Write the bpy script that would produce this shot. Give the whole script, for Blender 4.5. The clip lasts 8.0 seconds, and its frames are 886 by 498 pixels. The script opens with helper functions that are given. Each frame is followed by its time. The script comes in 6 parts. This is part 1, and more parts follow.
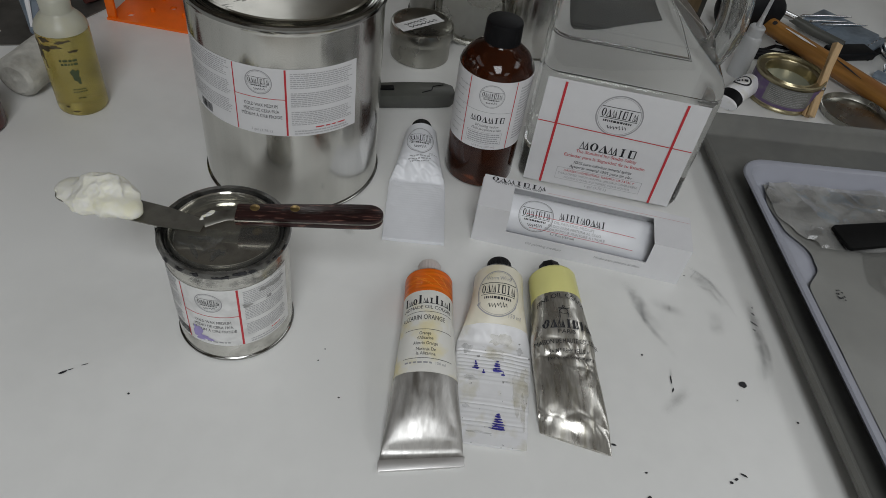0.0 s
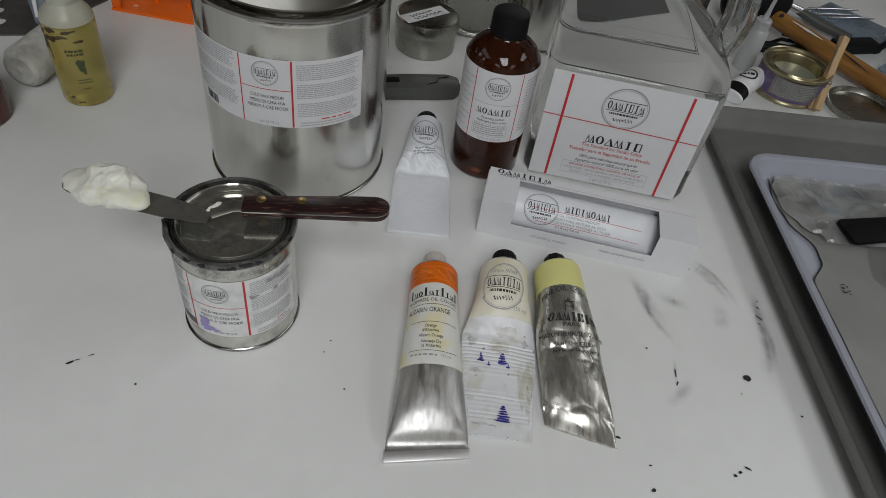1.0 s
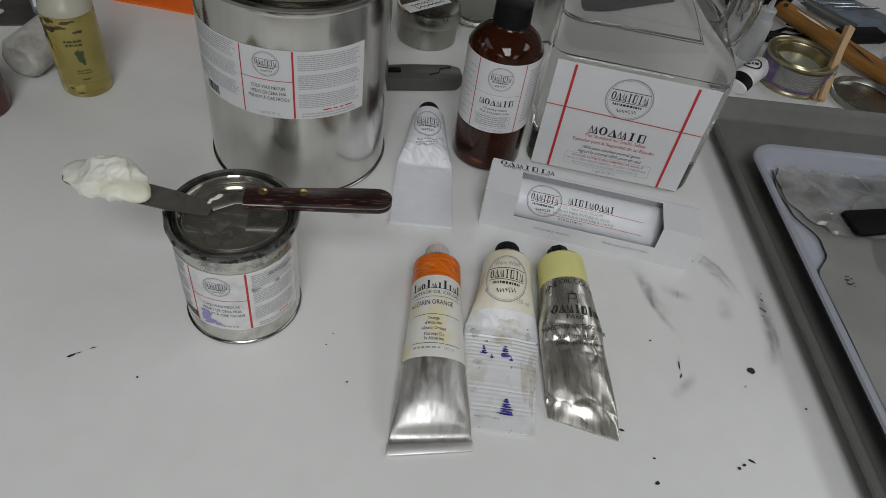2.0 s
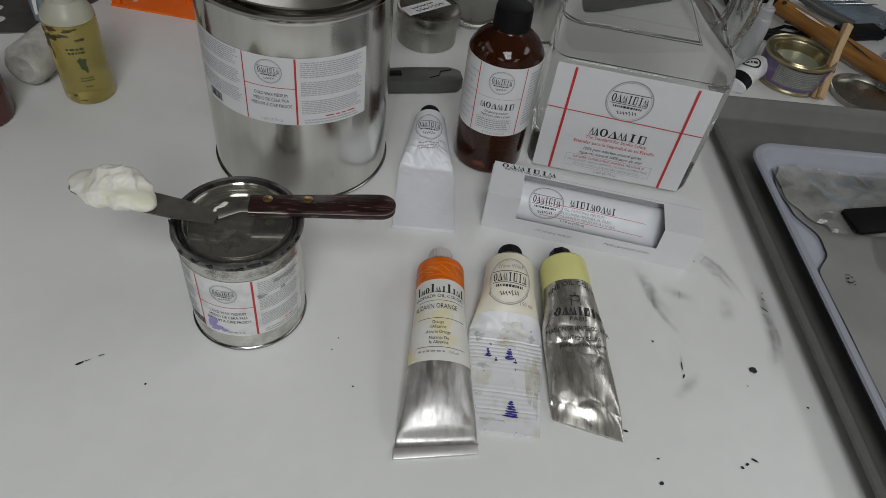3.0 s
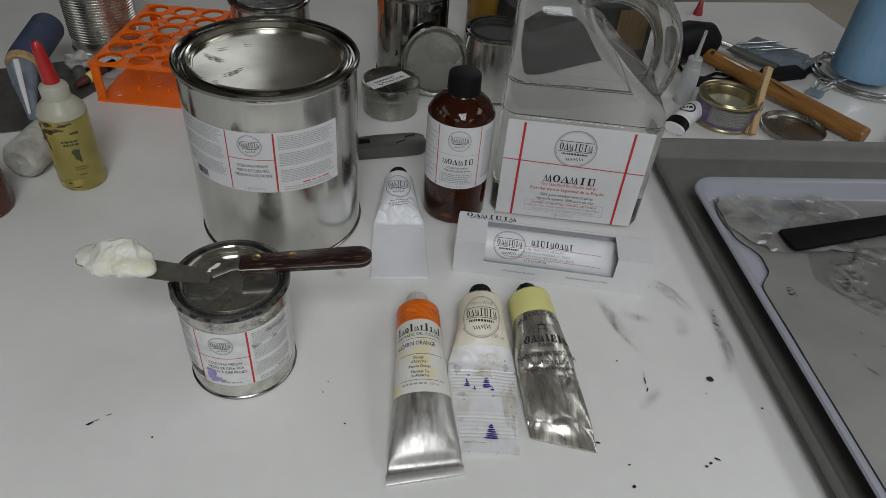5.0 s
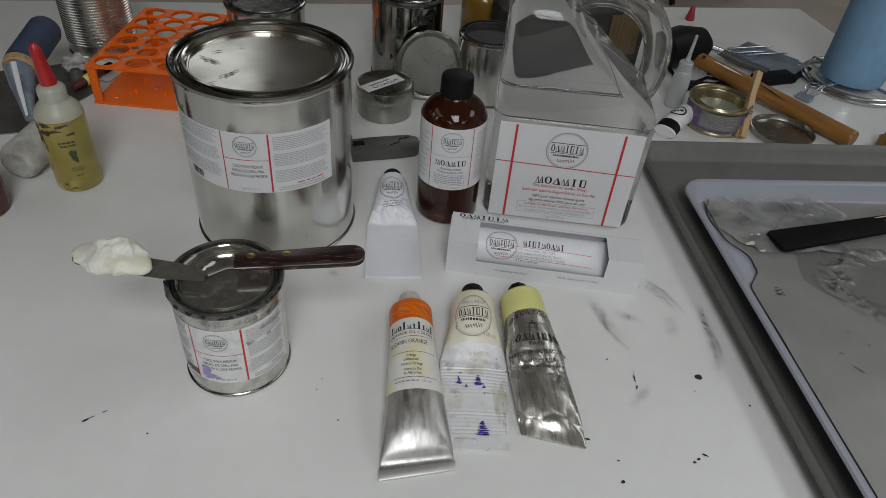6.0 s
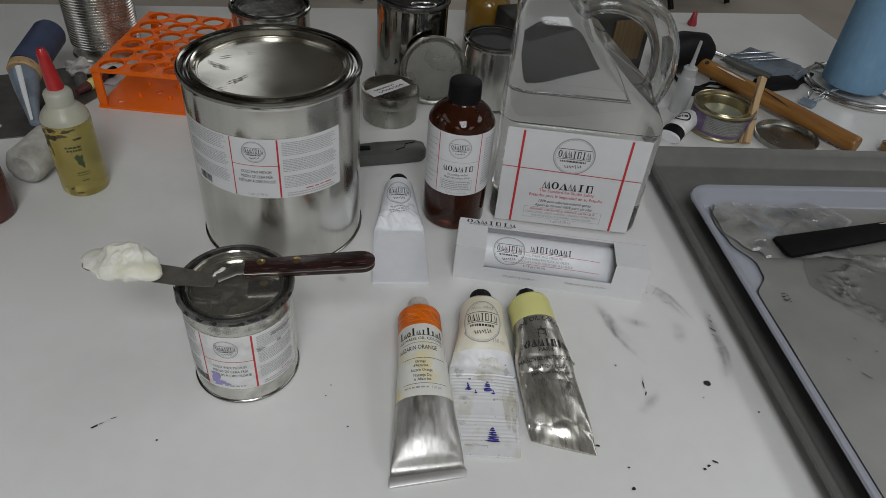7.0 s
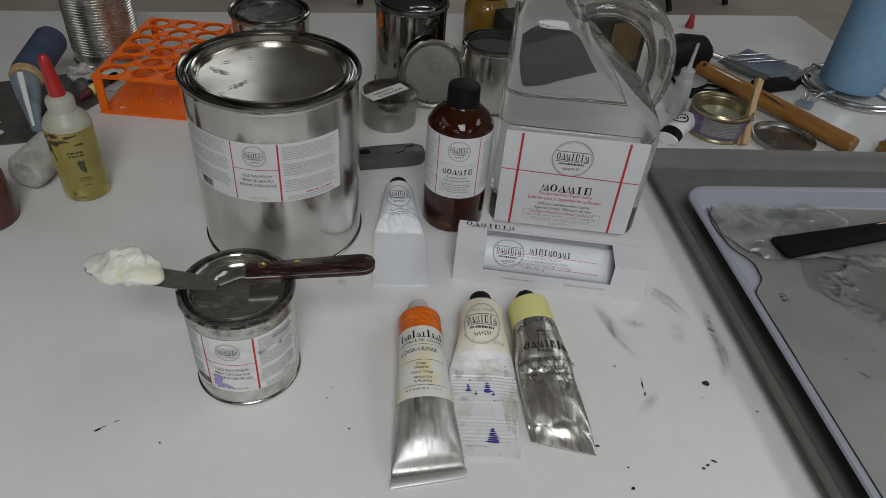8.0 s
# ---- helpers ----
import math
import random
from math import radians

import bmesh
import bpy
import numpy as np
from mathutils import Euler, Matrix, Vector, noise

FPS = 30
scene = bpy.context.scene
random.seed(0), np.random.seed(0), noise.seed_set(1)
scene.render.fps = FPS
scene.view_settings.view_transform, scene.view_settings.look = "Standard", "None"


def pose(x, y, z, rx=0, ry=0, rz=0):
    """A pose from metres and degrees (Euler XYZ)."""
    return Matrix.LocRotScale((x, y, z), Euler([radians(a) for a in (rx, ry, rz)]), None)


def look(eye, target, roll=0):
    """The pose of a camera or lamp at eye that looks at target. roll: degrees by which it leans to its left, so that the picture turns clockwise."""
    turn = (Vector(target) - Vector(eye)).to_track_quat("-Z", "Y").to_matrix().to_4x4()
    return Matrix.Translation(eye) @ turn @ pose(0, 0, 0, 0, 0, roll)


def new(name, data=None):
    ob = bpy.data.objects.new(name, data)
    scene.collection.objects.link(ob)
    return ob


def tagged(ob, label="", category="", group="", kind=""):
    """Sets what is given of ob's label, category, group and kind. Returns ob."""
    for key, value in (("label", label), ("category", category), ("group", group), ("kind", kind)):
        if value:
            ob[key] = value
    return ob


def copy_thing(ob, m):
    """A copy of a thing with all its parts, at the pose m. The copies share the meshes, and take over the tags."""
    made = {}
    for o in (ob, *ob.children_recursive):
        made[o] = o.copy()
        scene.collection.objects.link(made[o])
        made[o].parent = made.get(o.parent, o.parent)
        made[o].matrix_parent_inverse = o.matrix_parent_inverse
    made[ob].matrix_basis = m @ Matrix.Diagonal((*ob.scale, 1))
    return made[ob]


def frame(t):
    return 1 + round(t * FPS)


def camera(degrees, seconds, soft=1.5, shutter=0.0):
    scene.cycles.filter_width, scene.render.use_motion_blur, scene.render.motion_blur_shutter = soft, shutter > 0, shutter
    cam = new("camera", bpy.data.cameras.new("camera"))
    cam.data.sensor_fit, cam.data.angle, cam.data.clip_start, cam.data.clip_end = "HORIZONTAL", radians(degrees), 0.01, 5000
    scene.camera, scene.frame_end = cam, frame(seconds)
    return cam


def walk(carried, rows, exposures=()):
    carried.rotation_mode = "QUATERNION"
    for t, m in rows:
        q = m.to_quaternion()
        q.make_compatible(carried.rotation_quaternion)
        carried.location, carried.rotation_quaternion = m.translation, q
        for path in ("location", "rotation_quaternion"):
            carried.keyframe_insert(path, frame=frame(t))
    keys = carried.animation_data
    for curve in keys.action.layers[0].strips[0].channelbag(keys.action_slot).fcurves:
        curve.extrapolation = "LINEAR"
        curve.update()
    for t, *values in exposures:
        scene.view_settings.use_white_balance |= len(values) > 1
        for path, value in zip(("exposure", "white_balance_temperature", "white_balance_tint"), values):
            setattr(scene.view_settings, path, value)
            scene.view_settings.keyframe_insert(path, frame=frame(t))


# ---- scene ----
cam = camera(66.1, 8.0, soft=0.75)
PATH = [
    (0, (0.027, 0.008, 0.452), (0.303, 1.4, -0.956), 9.5),
    (0.5, (0.027, 0.007, 0.452), (0.302, 1.391, -0.965), 9.7),
    (1, (0.024, 0.008, 0.452), (0.295, 1.385, -0.973), 9.7),
    (1.5, (0.026, 0.008, 0.451), (0.294, 1.378, -0.982), 9.6),
    (1.7, (0.025, 0.009, 0.45), (0.296, 1.373, -0.987), 9.7),
    (2.8, (0.018, 0.015, 0.454), (0.285, 1.365, -0.998), 9.8),
    (3, (0.019, 0.013, 0.457), (0.29, 1.363, -0.993), 9.2),
    (3.2, (0.019, 0.007, 0.46), (0.293, 1.374, -0.974), 8.4),
    (3.5, (0.019, -0.002, 0.465), (0.317, 1.389, -0.941), 6.6),
    (3.8, (0.021, -0.014, 0.469), (0.322, 1.428, -0.884), 5.3),
    (4, (0.021, -0.019, 0.469), (0.328, 1.425, -0.88), 5.5),
    (4.2, (0.021, -0.02, 0.47), (0.332, 1.421, -0.882), 5.6),
    (4.5, (0.018, -0.029, 0.478), (0.339, 1.43, -0.852), 5.6),
    (4.7, (0.019, -0.035, 0.481), (0.34, 1.438, -0.833), 5.2),
    (5.8, (0.019, -0.053, 0.488), (0.355, 1.43, -0.81), 5.4),
    (6, (0.021, -0.053, 0.486), (0.357, 1.434, -0.808), 5.4),
    (6.5, (0.017, -0.047, 0.486), (0.356, 1.442, -0.805), 5.3),
    (7, (0.01, -0.049, 0.487), (0.356, 1.442, -0.8), 5.7),
    (7.5, (0.009, -0.053, 0.489), (0.358, 1.441, -0.795), 5.5),
    (8, (0.01, -0.053, 0.49), (0.355, 1.444, -0.791), 5.3),
]
walk(cam, [(t, look(eye, target, roll)) for t, eye, target, roll in PATH], exposures=[(0.0, -0.11), (8.0, -0.11)])

# ---- light: a closed studio room with ceiling panels ----
world = bpy.data.worlds.new("world")
world.use_nodes = True
world.node_tree.nodes["Background"].inputs[0].default_value = (0.55, 0.57, 0.6, 1)
world.node_tree.nodes["Background"].inputs[1].default_value = 0.05
scene.world = world
FLOOR, CEIL = -0.75, 2.0
PANELS = [(-0.80, 4.25, 5.4), (1.6, 4.25, 13.0), (-0.05, -1.65, 47.5), (-2.2, 0.4, 4.5), (2.4, 0.4, 15.5), (-1.6, -3.2, 9.0), (1.7, -3.2, 9.0)]
PANEL_W, PANEL_L = 0.9, 2.0
for px, py, power in PANELS:
    lamp = bpy.data.lights.new("ceiling_lamp", "AREA")
    lamp.shape, lamp.size, lamp.size_y = "RECTANGLE", PANEL_W, PANEL_L
    lamp.energy, lamp.color = power, (0.968, 1.0, 1.03)
    tagged(new("ceiling_lamp", lamp), kind="structure").matrix_world = pose(px, py, CEIL - 0.055)


# ---- materials ----
def mat(name, color, rough=0.5, metal=0.0, vary=0.06, scale=60.0, bump=0.0, bscale=300.0, stretch=(1, 1, 1), tint=None, tscale=8.0,
        trans=0.0, ior=1.45, coat=0.0, spots=None, rvary=0.1, aniso=0.0, sss=0.0):
    """A principled material with variation at two scales, relief, and, where given, blotches of a second colour (tint) and small spots."""
    m = bpy.data.materials.new(name)
    m.use_nodes = True
    nt = m.node_tree
    b = nt.nodes["Principled BSDF"]
    tc = nt.nodes.new("ShaderNodeTexCoord")
    mp = nt.nodes.new("ShaderNodeMapping")
    mp.inputs["Scale"].default_value = stretch
    nt.links.new(tc.outputs["Object"], mp.inputs[0])

    def tex(s, detail=4.0):
        n = nt.nodes.new("ShaderNodeTexNoise")
        n.inputs["Scale"].default_value, n.inputs["Detail"].default_value = s, detail
        nt.links.new(mp.outputs[0], n.inputs["Vector"])
        return n.outputs["Fac"]

    def ramp(src, lo, hi, a=0.0, c=1.0):
        r = nt.nodes.new("ShaderNodeMapRange")
        for i, v in enumerate((lo, hi, a, c)):
            r.inputs[i + 1].default_value = v
        nt.links.new(src, r.inputs[0])
        return r.outputs[0]

    def mix(fac, a, c):
        n = nt.nodes.new("ShaderNodeMix")
        n.data_type = "RGBA"
        if fac is not None:
            nt.links.new(fac, n.inputs[0])
        for sock, v in ((n.inputs[6], a), (n.inputs[7], c)):
            if isinstance(v, tuple):
                sock.default_value = (*v, 1)
            else:
                nt.links.new(v, sock)
        return n.outputs[2]

    fine = tex(scale)
    lo = tuple(max(0.0, v * (1 - vary)) for v in color)
    hi = tuple(min(1.0, v * (1 + vary)) for v in color)
    col = mix(ramp(fine, 0.3, 0.7), lo, hi)
    if tint:
        col = mix(ramp(tex(tscale, 5.0), 0.52, 0.68, 0.0, 0.8), col, tint)
    if spots:
        col = mix(ramp(tex(spots[1], 2.0), spots[2], spots[2] + 0.03), col, spots[0])
    nt.links.new(col, b.inputs["Base Color"])
    nt.links.new(ramp(tex(scale * 0.3), 0.3, 0.7, max(0.02, rough - rvary * rough), min(1, rough + rvary * rough)), b.inputs["Roughness"])
    b.inputs["Metallic"].default_value = metal
    b.inputs["IOR"].default_value = ior
    b.inputs["Transmission Weight"].default_value = trans
    b.inputs["Coat Weight"].default_value = coat
    b.inputs["Coat Roughness"].default_value = 0.08
    if sss:
        b.inputs["Subsurface Weight"].default_value = sss
        b.inputs["Subsurface Radius"].default_value = (0.004, 0.004, 0.003)
    if bump:
        bp = nt.nodes.new("ShaderNodeBump")
        bp.inputs["Strength"].default_value, bp.inputs["Distance"].default_value = 1.0, bump
        nt.links.new(tex(bscale), bp.inputs["Height"])
        nt.links.new(bp.outputs[0], b.inputs["Normal"])
    return m


M = {
    "table": mat("white_laminate", (0.74, 0.74, 0.72), 0.38, vary=0.02, scale=40, tint=(0.69, 0.69, 0.67), tscale=5, bump=0.00004, bscale=500),
    "tin": mat("bright_tinplate", (0.61, 0.605, 0.575), 0.165, 1.0, vary=0.12, scale=40, stretch=(1, 1, 0.06), bump=0.00050, bscale=34, rvary=0.5),
    "tin_lid": mat("scuffed_tinplate_lid", (0.54, 0.525, 0.47), 0.2, 1.0, vary=0.06, scale=50, bump=0.00004, bscale=60, rvary=0.5),
    "tin_rim": mat("dull_tin_rim", (0.30, 0.30, 0.285), 0.16, 1.0, vary=0.08, scale=60, rvary=0.3),
    "tin_dirty": mat("paint_smeared_tin", (0.15, 0.148, 0.14), 0.28, 0.8, vary=0.35, scale=90, tint=(0.018, 0.018, 0.017), tscale=48, rvary=0.4, bump=0.00025, bscale=160),
    "tin_grubby": mat("grubby_tinplate", (0.62, 0.61, 0.57), 0.24, 1.0, vary=0.08, scale=60, tint=(0.38, 0.37, 0.34), tscale=45, rvary=0.3, bump=0.00008, bscale=30),
    "lid_waxed": mat("wax_smeared_lid", (0.50, 0.49, 0.44), 0.17, 0.88, vary=0.1, scale=50, tint=(0.28, 0.275, 0.25), tscale=55, rvary=0.5),
    "foam": mat("grubby_foam", (0.46, 0.45, 0.41), 0.8, vary=0.15, scale=90, tint=(0.25, 0.24, 0.21), tscale=28, bump=0.0006, bscale=300),
    "case_and_lid_black": mat("worn_case_and_lid_reflection", (0.022, 0.022, 0.020), 0.55, vary=0.4, scale=35, tint=(0.05, 0.048, 0.042), tscale=18),
    "wood_brown": mat("brown_varnished_panel", (0.105, 0.072, 0.036), 0.4, vary=0.25, scale=40, stretch=(6, 6, 0.6), bump=0.0001, bscale=60),
    # tall can's tin: reflections of a dark room put into the base colour
    "tin_dark": mat("dark_reflection_tin", (0.30, 0.295, 0.27), 0.13, 1.0, vary=0.15, scale=40, tint=(0.14, 0.135, 0.12), tscale=22, bump=0.0002, bscale=25, rvary=0.4),
    "tin_matte": mat("brushed_tin", (0.37, 0.365, 0.33), 0.28, 1.0, vary=0.05, scale=70, bump=0.00005, bscale=400),
    "paper": mat("white_label_paper", (0.69, 0.69, 0.70), 0.45, vary=0.015, scale=80),
    "paper_dirty": mat("grubby_label_paper", (0.72, 0.72, 0.71), 0.5, vary=0.03, scale=80, tint=(0.56, 0.56, 0.55), tscale=60),
    "card": mat("white_carton_card", (0.70, 0.70, 0.715), 0.4, vary=0.015, scale=90),
    "card_in": mat("grey_carton_inside", (0.5, 0.5, 0.54), 0.7, vary=0.05),
    "ink": mat("black_ink", (0.022, 0.022, 0.026), 0.75, vary=0.2),
    "ink_grey": mat("grey_ink", (0.34, 0.34, 0.35), 0.5, vary=0.1),
    "ink_soft": mat("fine_print_ink", (0.42, 0.42, 0.43), 0.5, vary=0.1),
    "red": mat("red_ink", (0.52, 0.03, 0.04), 0.45, vary=0.05),
    "black": mat("black_plastic", (0.006, 0.006, 0.007), 0.5, ior=1.25, vary=0.2, scale=120, bump=0.00005, bscale=400),
    "amber": mat("amber_plastic", (0.075, 0.017, 0.005), 0.07, vary=0.1, scale=20, rvary=0.2, trans=0.7, ior=1.46),
    "wood_dark": mat("rosewood", (0.022, 0.0085, 0.008), 0.32, vary=0.6, scale=40, stretch=(1, 9, 9), bump=0.0003, bscale=60, spots=((0.14, 0.07, 0.055), 70, 0.62)),
    "brass": mat("brass", (0.5, 0.36, 0.16), 0.35, 1.0, vary=0.1),
    "steel": mat("smeared_steel", (0.36, 0.35, 0.315), 0.46, 1.0, vary=0.1, scale=120, tint=(0.20, 0.195, 0.18), tscale=40),
    "wax": mat("cold_wax", (0.80, 0.79, 0.71), 0.45, vary=0.03, scale=60, tint=(0.78, 0.76, 0.58), tscale=45, sss=0.6, bump=0.0002, bscale=260),
    "foil": mat("aluminium_tube", (0.57, 0.56, 0.54), 0.45, 1.0, vary=0.08, scale=200, stretch=(4, 1, 1), bump=0.00008, bscale=50, rvary=0.25, tint=(0.52, 0.51, 0.49), tscale=50),
    "foil_edge": mat("folded_aluminium_edge", (0.74, 0.73, 0.72), 0.5, 1.0, vary=0.05, scale=90, bump=0.00005, bscale=120),
    "foil_old": mat("crinkled_lacquered_tube", (0.52, 0.505, 0.465), 0.31, 0.88, vary=0.16, scale=150, stretch=(4, 0.7, 1), bump=0.00008, bscale=60, rvary=0.35, tint=(0.36, 0.34, 0.28), tscale=60),
    "tube_white": mat("worn_white_tube", (0.74, 0.74, 0.75), 0.38, vary=0.03, scale=80, tint=(0.62, 0.60, 0.52), tscale=60, spots=((0.25, 0.25, 0.25), 190, 0.72)),
    "tube_gel": mat("white_lacquered_tube", (0.76, 0.77, 0.80), 0.36, vary=0.02, scale=90, bump=0.00015, bscale=90),
    "cream": mat("cream_tube_paint", (0.72, 0.68, 0.56), 0.36, vary=0.03, scale=60, tint=(0.66, 0.6, 0.42), tscale=50, spots=((0.3, 0.28, 0.22), 200, 0.75)),
    "label_yel": mat("paint_stained_label", (0.74, 0.73, 0.68), 0.42, vary=0.02, scale=60, tint=(0.76, 0.66, 0.33), tscale=38),
    "orange_band": mat("orange_swatch_paint", (0.72, 0.135, 0.006), 0.33, vary=0.2, scale=120, stretch=(0.35, 3.4, 0.8), tint=(0.80, 0.21, 0.012), tscale=110),
    "orange_stroke": mat("thick_orange_brushmark", (0.86, 0.29, 0.035), 0.4, vary=0.15, scale=200),
    "yellow_band": mat("pale_yellow_paint", (0.74, 0.71, 0.28), 0.35, vary=0.02, scale=60),
    "pan": mat("dull_sheet_pan", (0.155, 0.155, 0.143), 0.55, 0.3, vary=0.06, scale=60, tint=(0.135, 0.135, 0.128), tscale=12, bump=0.00006, bscale=300),
    "tray": mat("lavender_grey_plastic", (0.325, 0.335, 0.385), 0.35, vary=0.02, scale=60),
    "grey_paint": mat("grey_palette_paper", (0.255, 0.255, 0.24), 0.3, vary=0.05, scale=30, tint=(0.225, 0.225, 0.212), tscale=9, bump=0.0001, bscale=40),
    "cap_pinkish": mat("pale_cap_plastic", (0.62, 0.55, 0.52), 0.4, vary=0.05, scale=80, tint=(0.7, 0.4, 0.25), tscale=90),
    "purple": mat("lavender_paint", (0.33, 0.28, 0.55), 0.5, vary=0.1, scale=150),
    "blue_ink": mat("ultramarine_smudge", (0.03, 0.025, 0.24), 0.5, vary=0.3, scale=200),
    "white_wash": mat("white_overprint", (0.72, 0.72, 0.7), 0.4),
    "grime": mat("grey_grime", (0.32, 0.32, 0.31), 0.6, vary=0.2, scale=200),
    "ochre_stain": mat("ochre_stain", (0.66, 0.6, 0.42), 0.5, vary=0.05, scale=100),
    "faded_red": mat("faded_red_plastic", (0.30, 0.03, 0.04), 0.4, vary=0.1, scale=90),
    "pale_red": mat("pale_red_ink", (0.6, 0.35, 0.35), 0.5),
    "orange": mat("orange_plastic", (0.88, 0.155, 0.003), 0.4, vary=0.05, scale=60),
    "oil": mat("yellow_oil_bottle", (0.62, 0.53, 0.16), 0.24, trans=0.72, vary=0.05, scale=60, tint=(0.50, 0.40, 0.10), tscale=24, spots=((0.06, 0.055, 0.03), 80, 0.73)),
    "milky": mat("milky_plastic", (0.70, 0.70, 0.60), 0.35, trans=0.45, vary=0.03, scale=60),
    "milky_clear": mat("milky_clear_plastic", (0.76, 0.77, 0.78), 0.3, trans=0.6, vary=0.03, scale=60),
    "red_plastic": mat("red_plastic", (0.42, 0.018, 0.02), 0.35, vary=0.06, scale=90, coat=0.3),
    "maroon": mat("maroon_bottle", (0.10, 0.035, 0.03), 0.25, vary=0.08, scale=40),
    "dirty_white": mat("grubby_white_foam", (0.47, 0.46, 0.44), 0.75, vary=0.06, scale=60, tint=(0.28, 0.28, 0.26), tscale=26, bump=0.0005, bscale=160),
    "navy": mat("blue_painted_wood", (0.045, 0.06, 0.11), 0.5, vary=0.15, scale=60, bump=0.0001, bscale=200),
    "cork": mat("bare_wood_end", (0.42, 0.28, 0.14), 0.6, vary=0.15, scale=90, spots=((0.1, 0.06, 0.03), 140, 0.68)),
    "wood": mat("stained_beech", (0.30, 0.14, 0.033), 0.4, vary=0.28, scale=30, stretch=(5, 5, 0.5), tint=(0.24, 0.10, 0.035), tscale=12, bump=0.00015, bscale=60),
    "pine": mat("clothespin_wood", (0.50, 0.34, 0.18), 0.55, vary=0.12, scale=60, stretch=(6, 6, 1)),
    "gold": mat("gold_lacquered_tin", (0.39, 0.345, 0.22), 0.3, 1.0, vary=0.06, scale=60),
    "violet_label": mat("violet_label", (0.13, 0.085, 0.18), 0.45, vary=0.15, scale=60, tint=(0.22, 0.22, 0.195), tscale=50),
    "grey_label": mat("grey_printed_label", (0.20, 0.20, 0.185), 0.45, vary=0.12, scale=90, tint=(0.12, 0.12, 0.115), tscale=60),
    "resin": mat("pale_green_medium", (0.27, 0.28, 0.21), 0.08, vary=0.04, scale=30),
    "towel": mat("blue_shop_towel", (0.23, 0.41, 0.60), 0.85, vary=0.06, scale=120, bump=0.0003, bscale=700, stretch=(1, 1, 0.4)),
    "chrome": mat("chromed_wire", (0.6, 0.6, 0.6), 0.22, 1.0, vary=0.04),
    "blue_steel": mat("blue_grey_steel", (0.27, 0.33, 0.40), 0.4, 0.5, vary=0.12, scale=60, tint=(0.12, 0.14, 0.16), tscale=25),
    "grey_plastic": mat("grey_green_plastic", (0.085, 0.088, 0.078), 0.4, vary=0.1, scale=80, tint=(0.09, 0.09, 0.085), tscale=30),
    "scraper": mat("stained_scraper_steel", (0.16, 0.153, 0.14), 0.45, 0.7, vary=0.15, scale=60, tint=(0.1, 0.1, 0.09), tscale=25),
    "amber_jar": mat("amber_varnish", (0.30, 0.17, 0.03), 0.1, trans=0.4, vary=0.15, scale=40, coat=0.5),
    "black_ink_wet": mat("wet_black_ink", (0.008, 0.008, 0.008), 0.25, vary=0.2, scale=90, coat=0.3),
    "stick": mat("inked_stirring_stick", (0.006, 0.006, 0.006), 0.55, ior=1.2, vary=0.2, scale=90),
    "stick_wood": mat("bare_stick_wood", (0.62, 0.5, 0.36), 0.6, vary=0.08, scale=90),
    "rust": mat("orange_paint_run", (0.55, 0.13, 0.03), 0.5, vary=0.2, scale=90),
    "leaf_ink": mat("dark_green_ink", (0.05, 0.07, 0.03), 0.5, vary=0.2),
    "dark_stain": mat("brown_black_stain", (0.07, 0.055, 0.03), 0.5, vary=0.4, scale=150),
    "concrete": mat("beige_floor", (0.44, 0.39, 0.335), 0.5, vary=0.08, scale=4, tint=(0.37, 0.325, 0.28), tscale=1.2),
    "wall": mat("white_wall_paint", (0.62, 0.61, 0.58), 0.7, vary=0.03, scale=6, bump=0.0005, bscale=60),
    "wall_dark": mat("brown_unseen_wall", (0.09, 0.075, 0.06), 0.6, vary=0.1, scale=3),
    "ceil": mat("brown_open_ceiling", (0.40, 0.375, 0.335), 0.9, vary=0.04, scale=8),
}



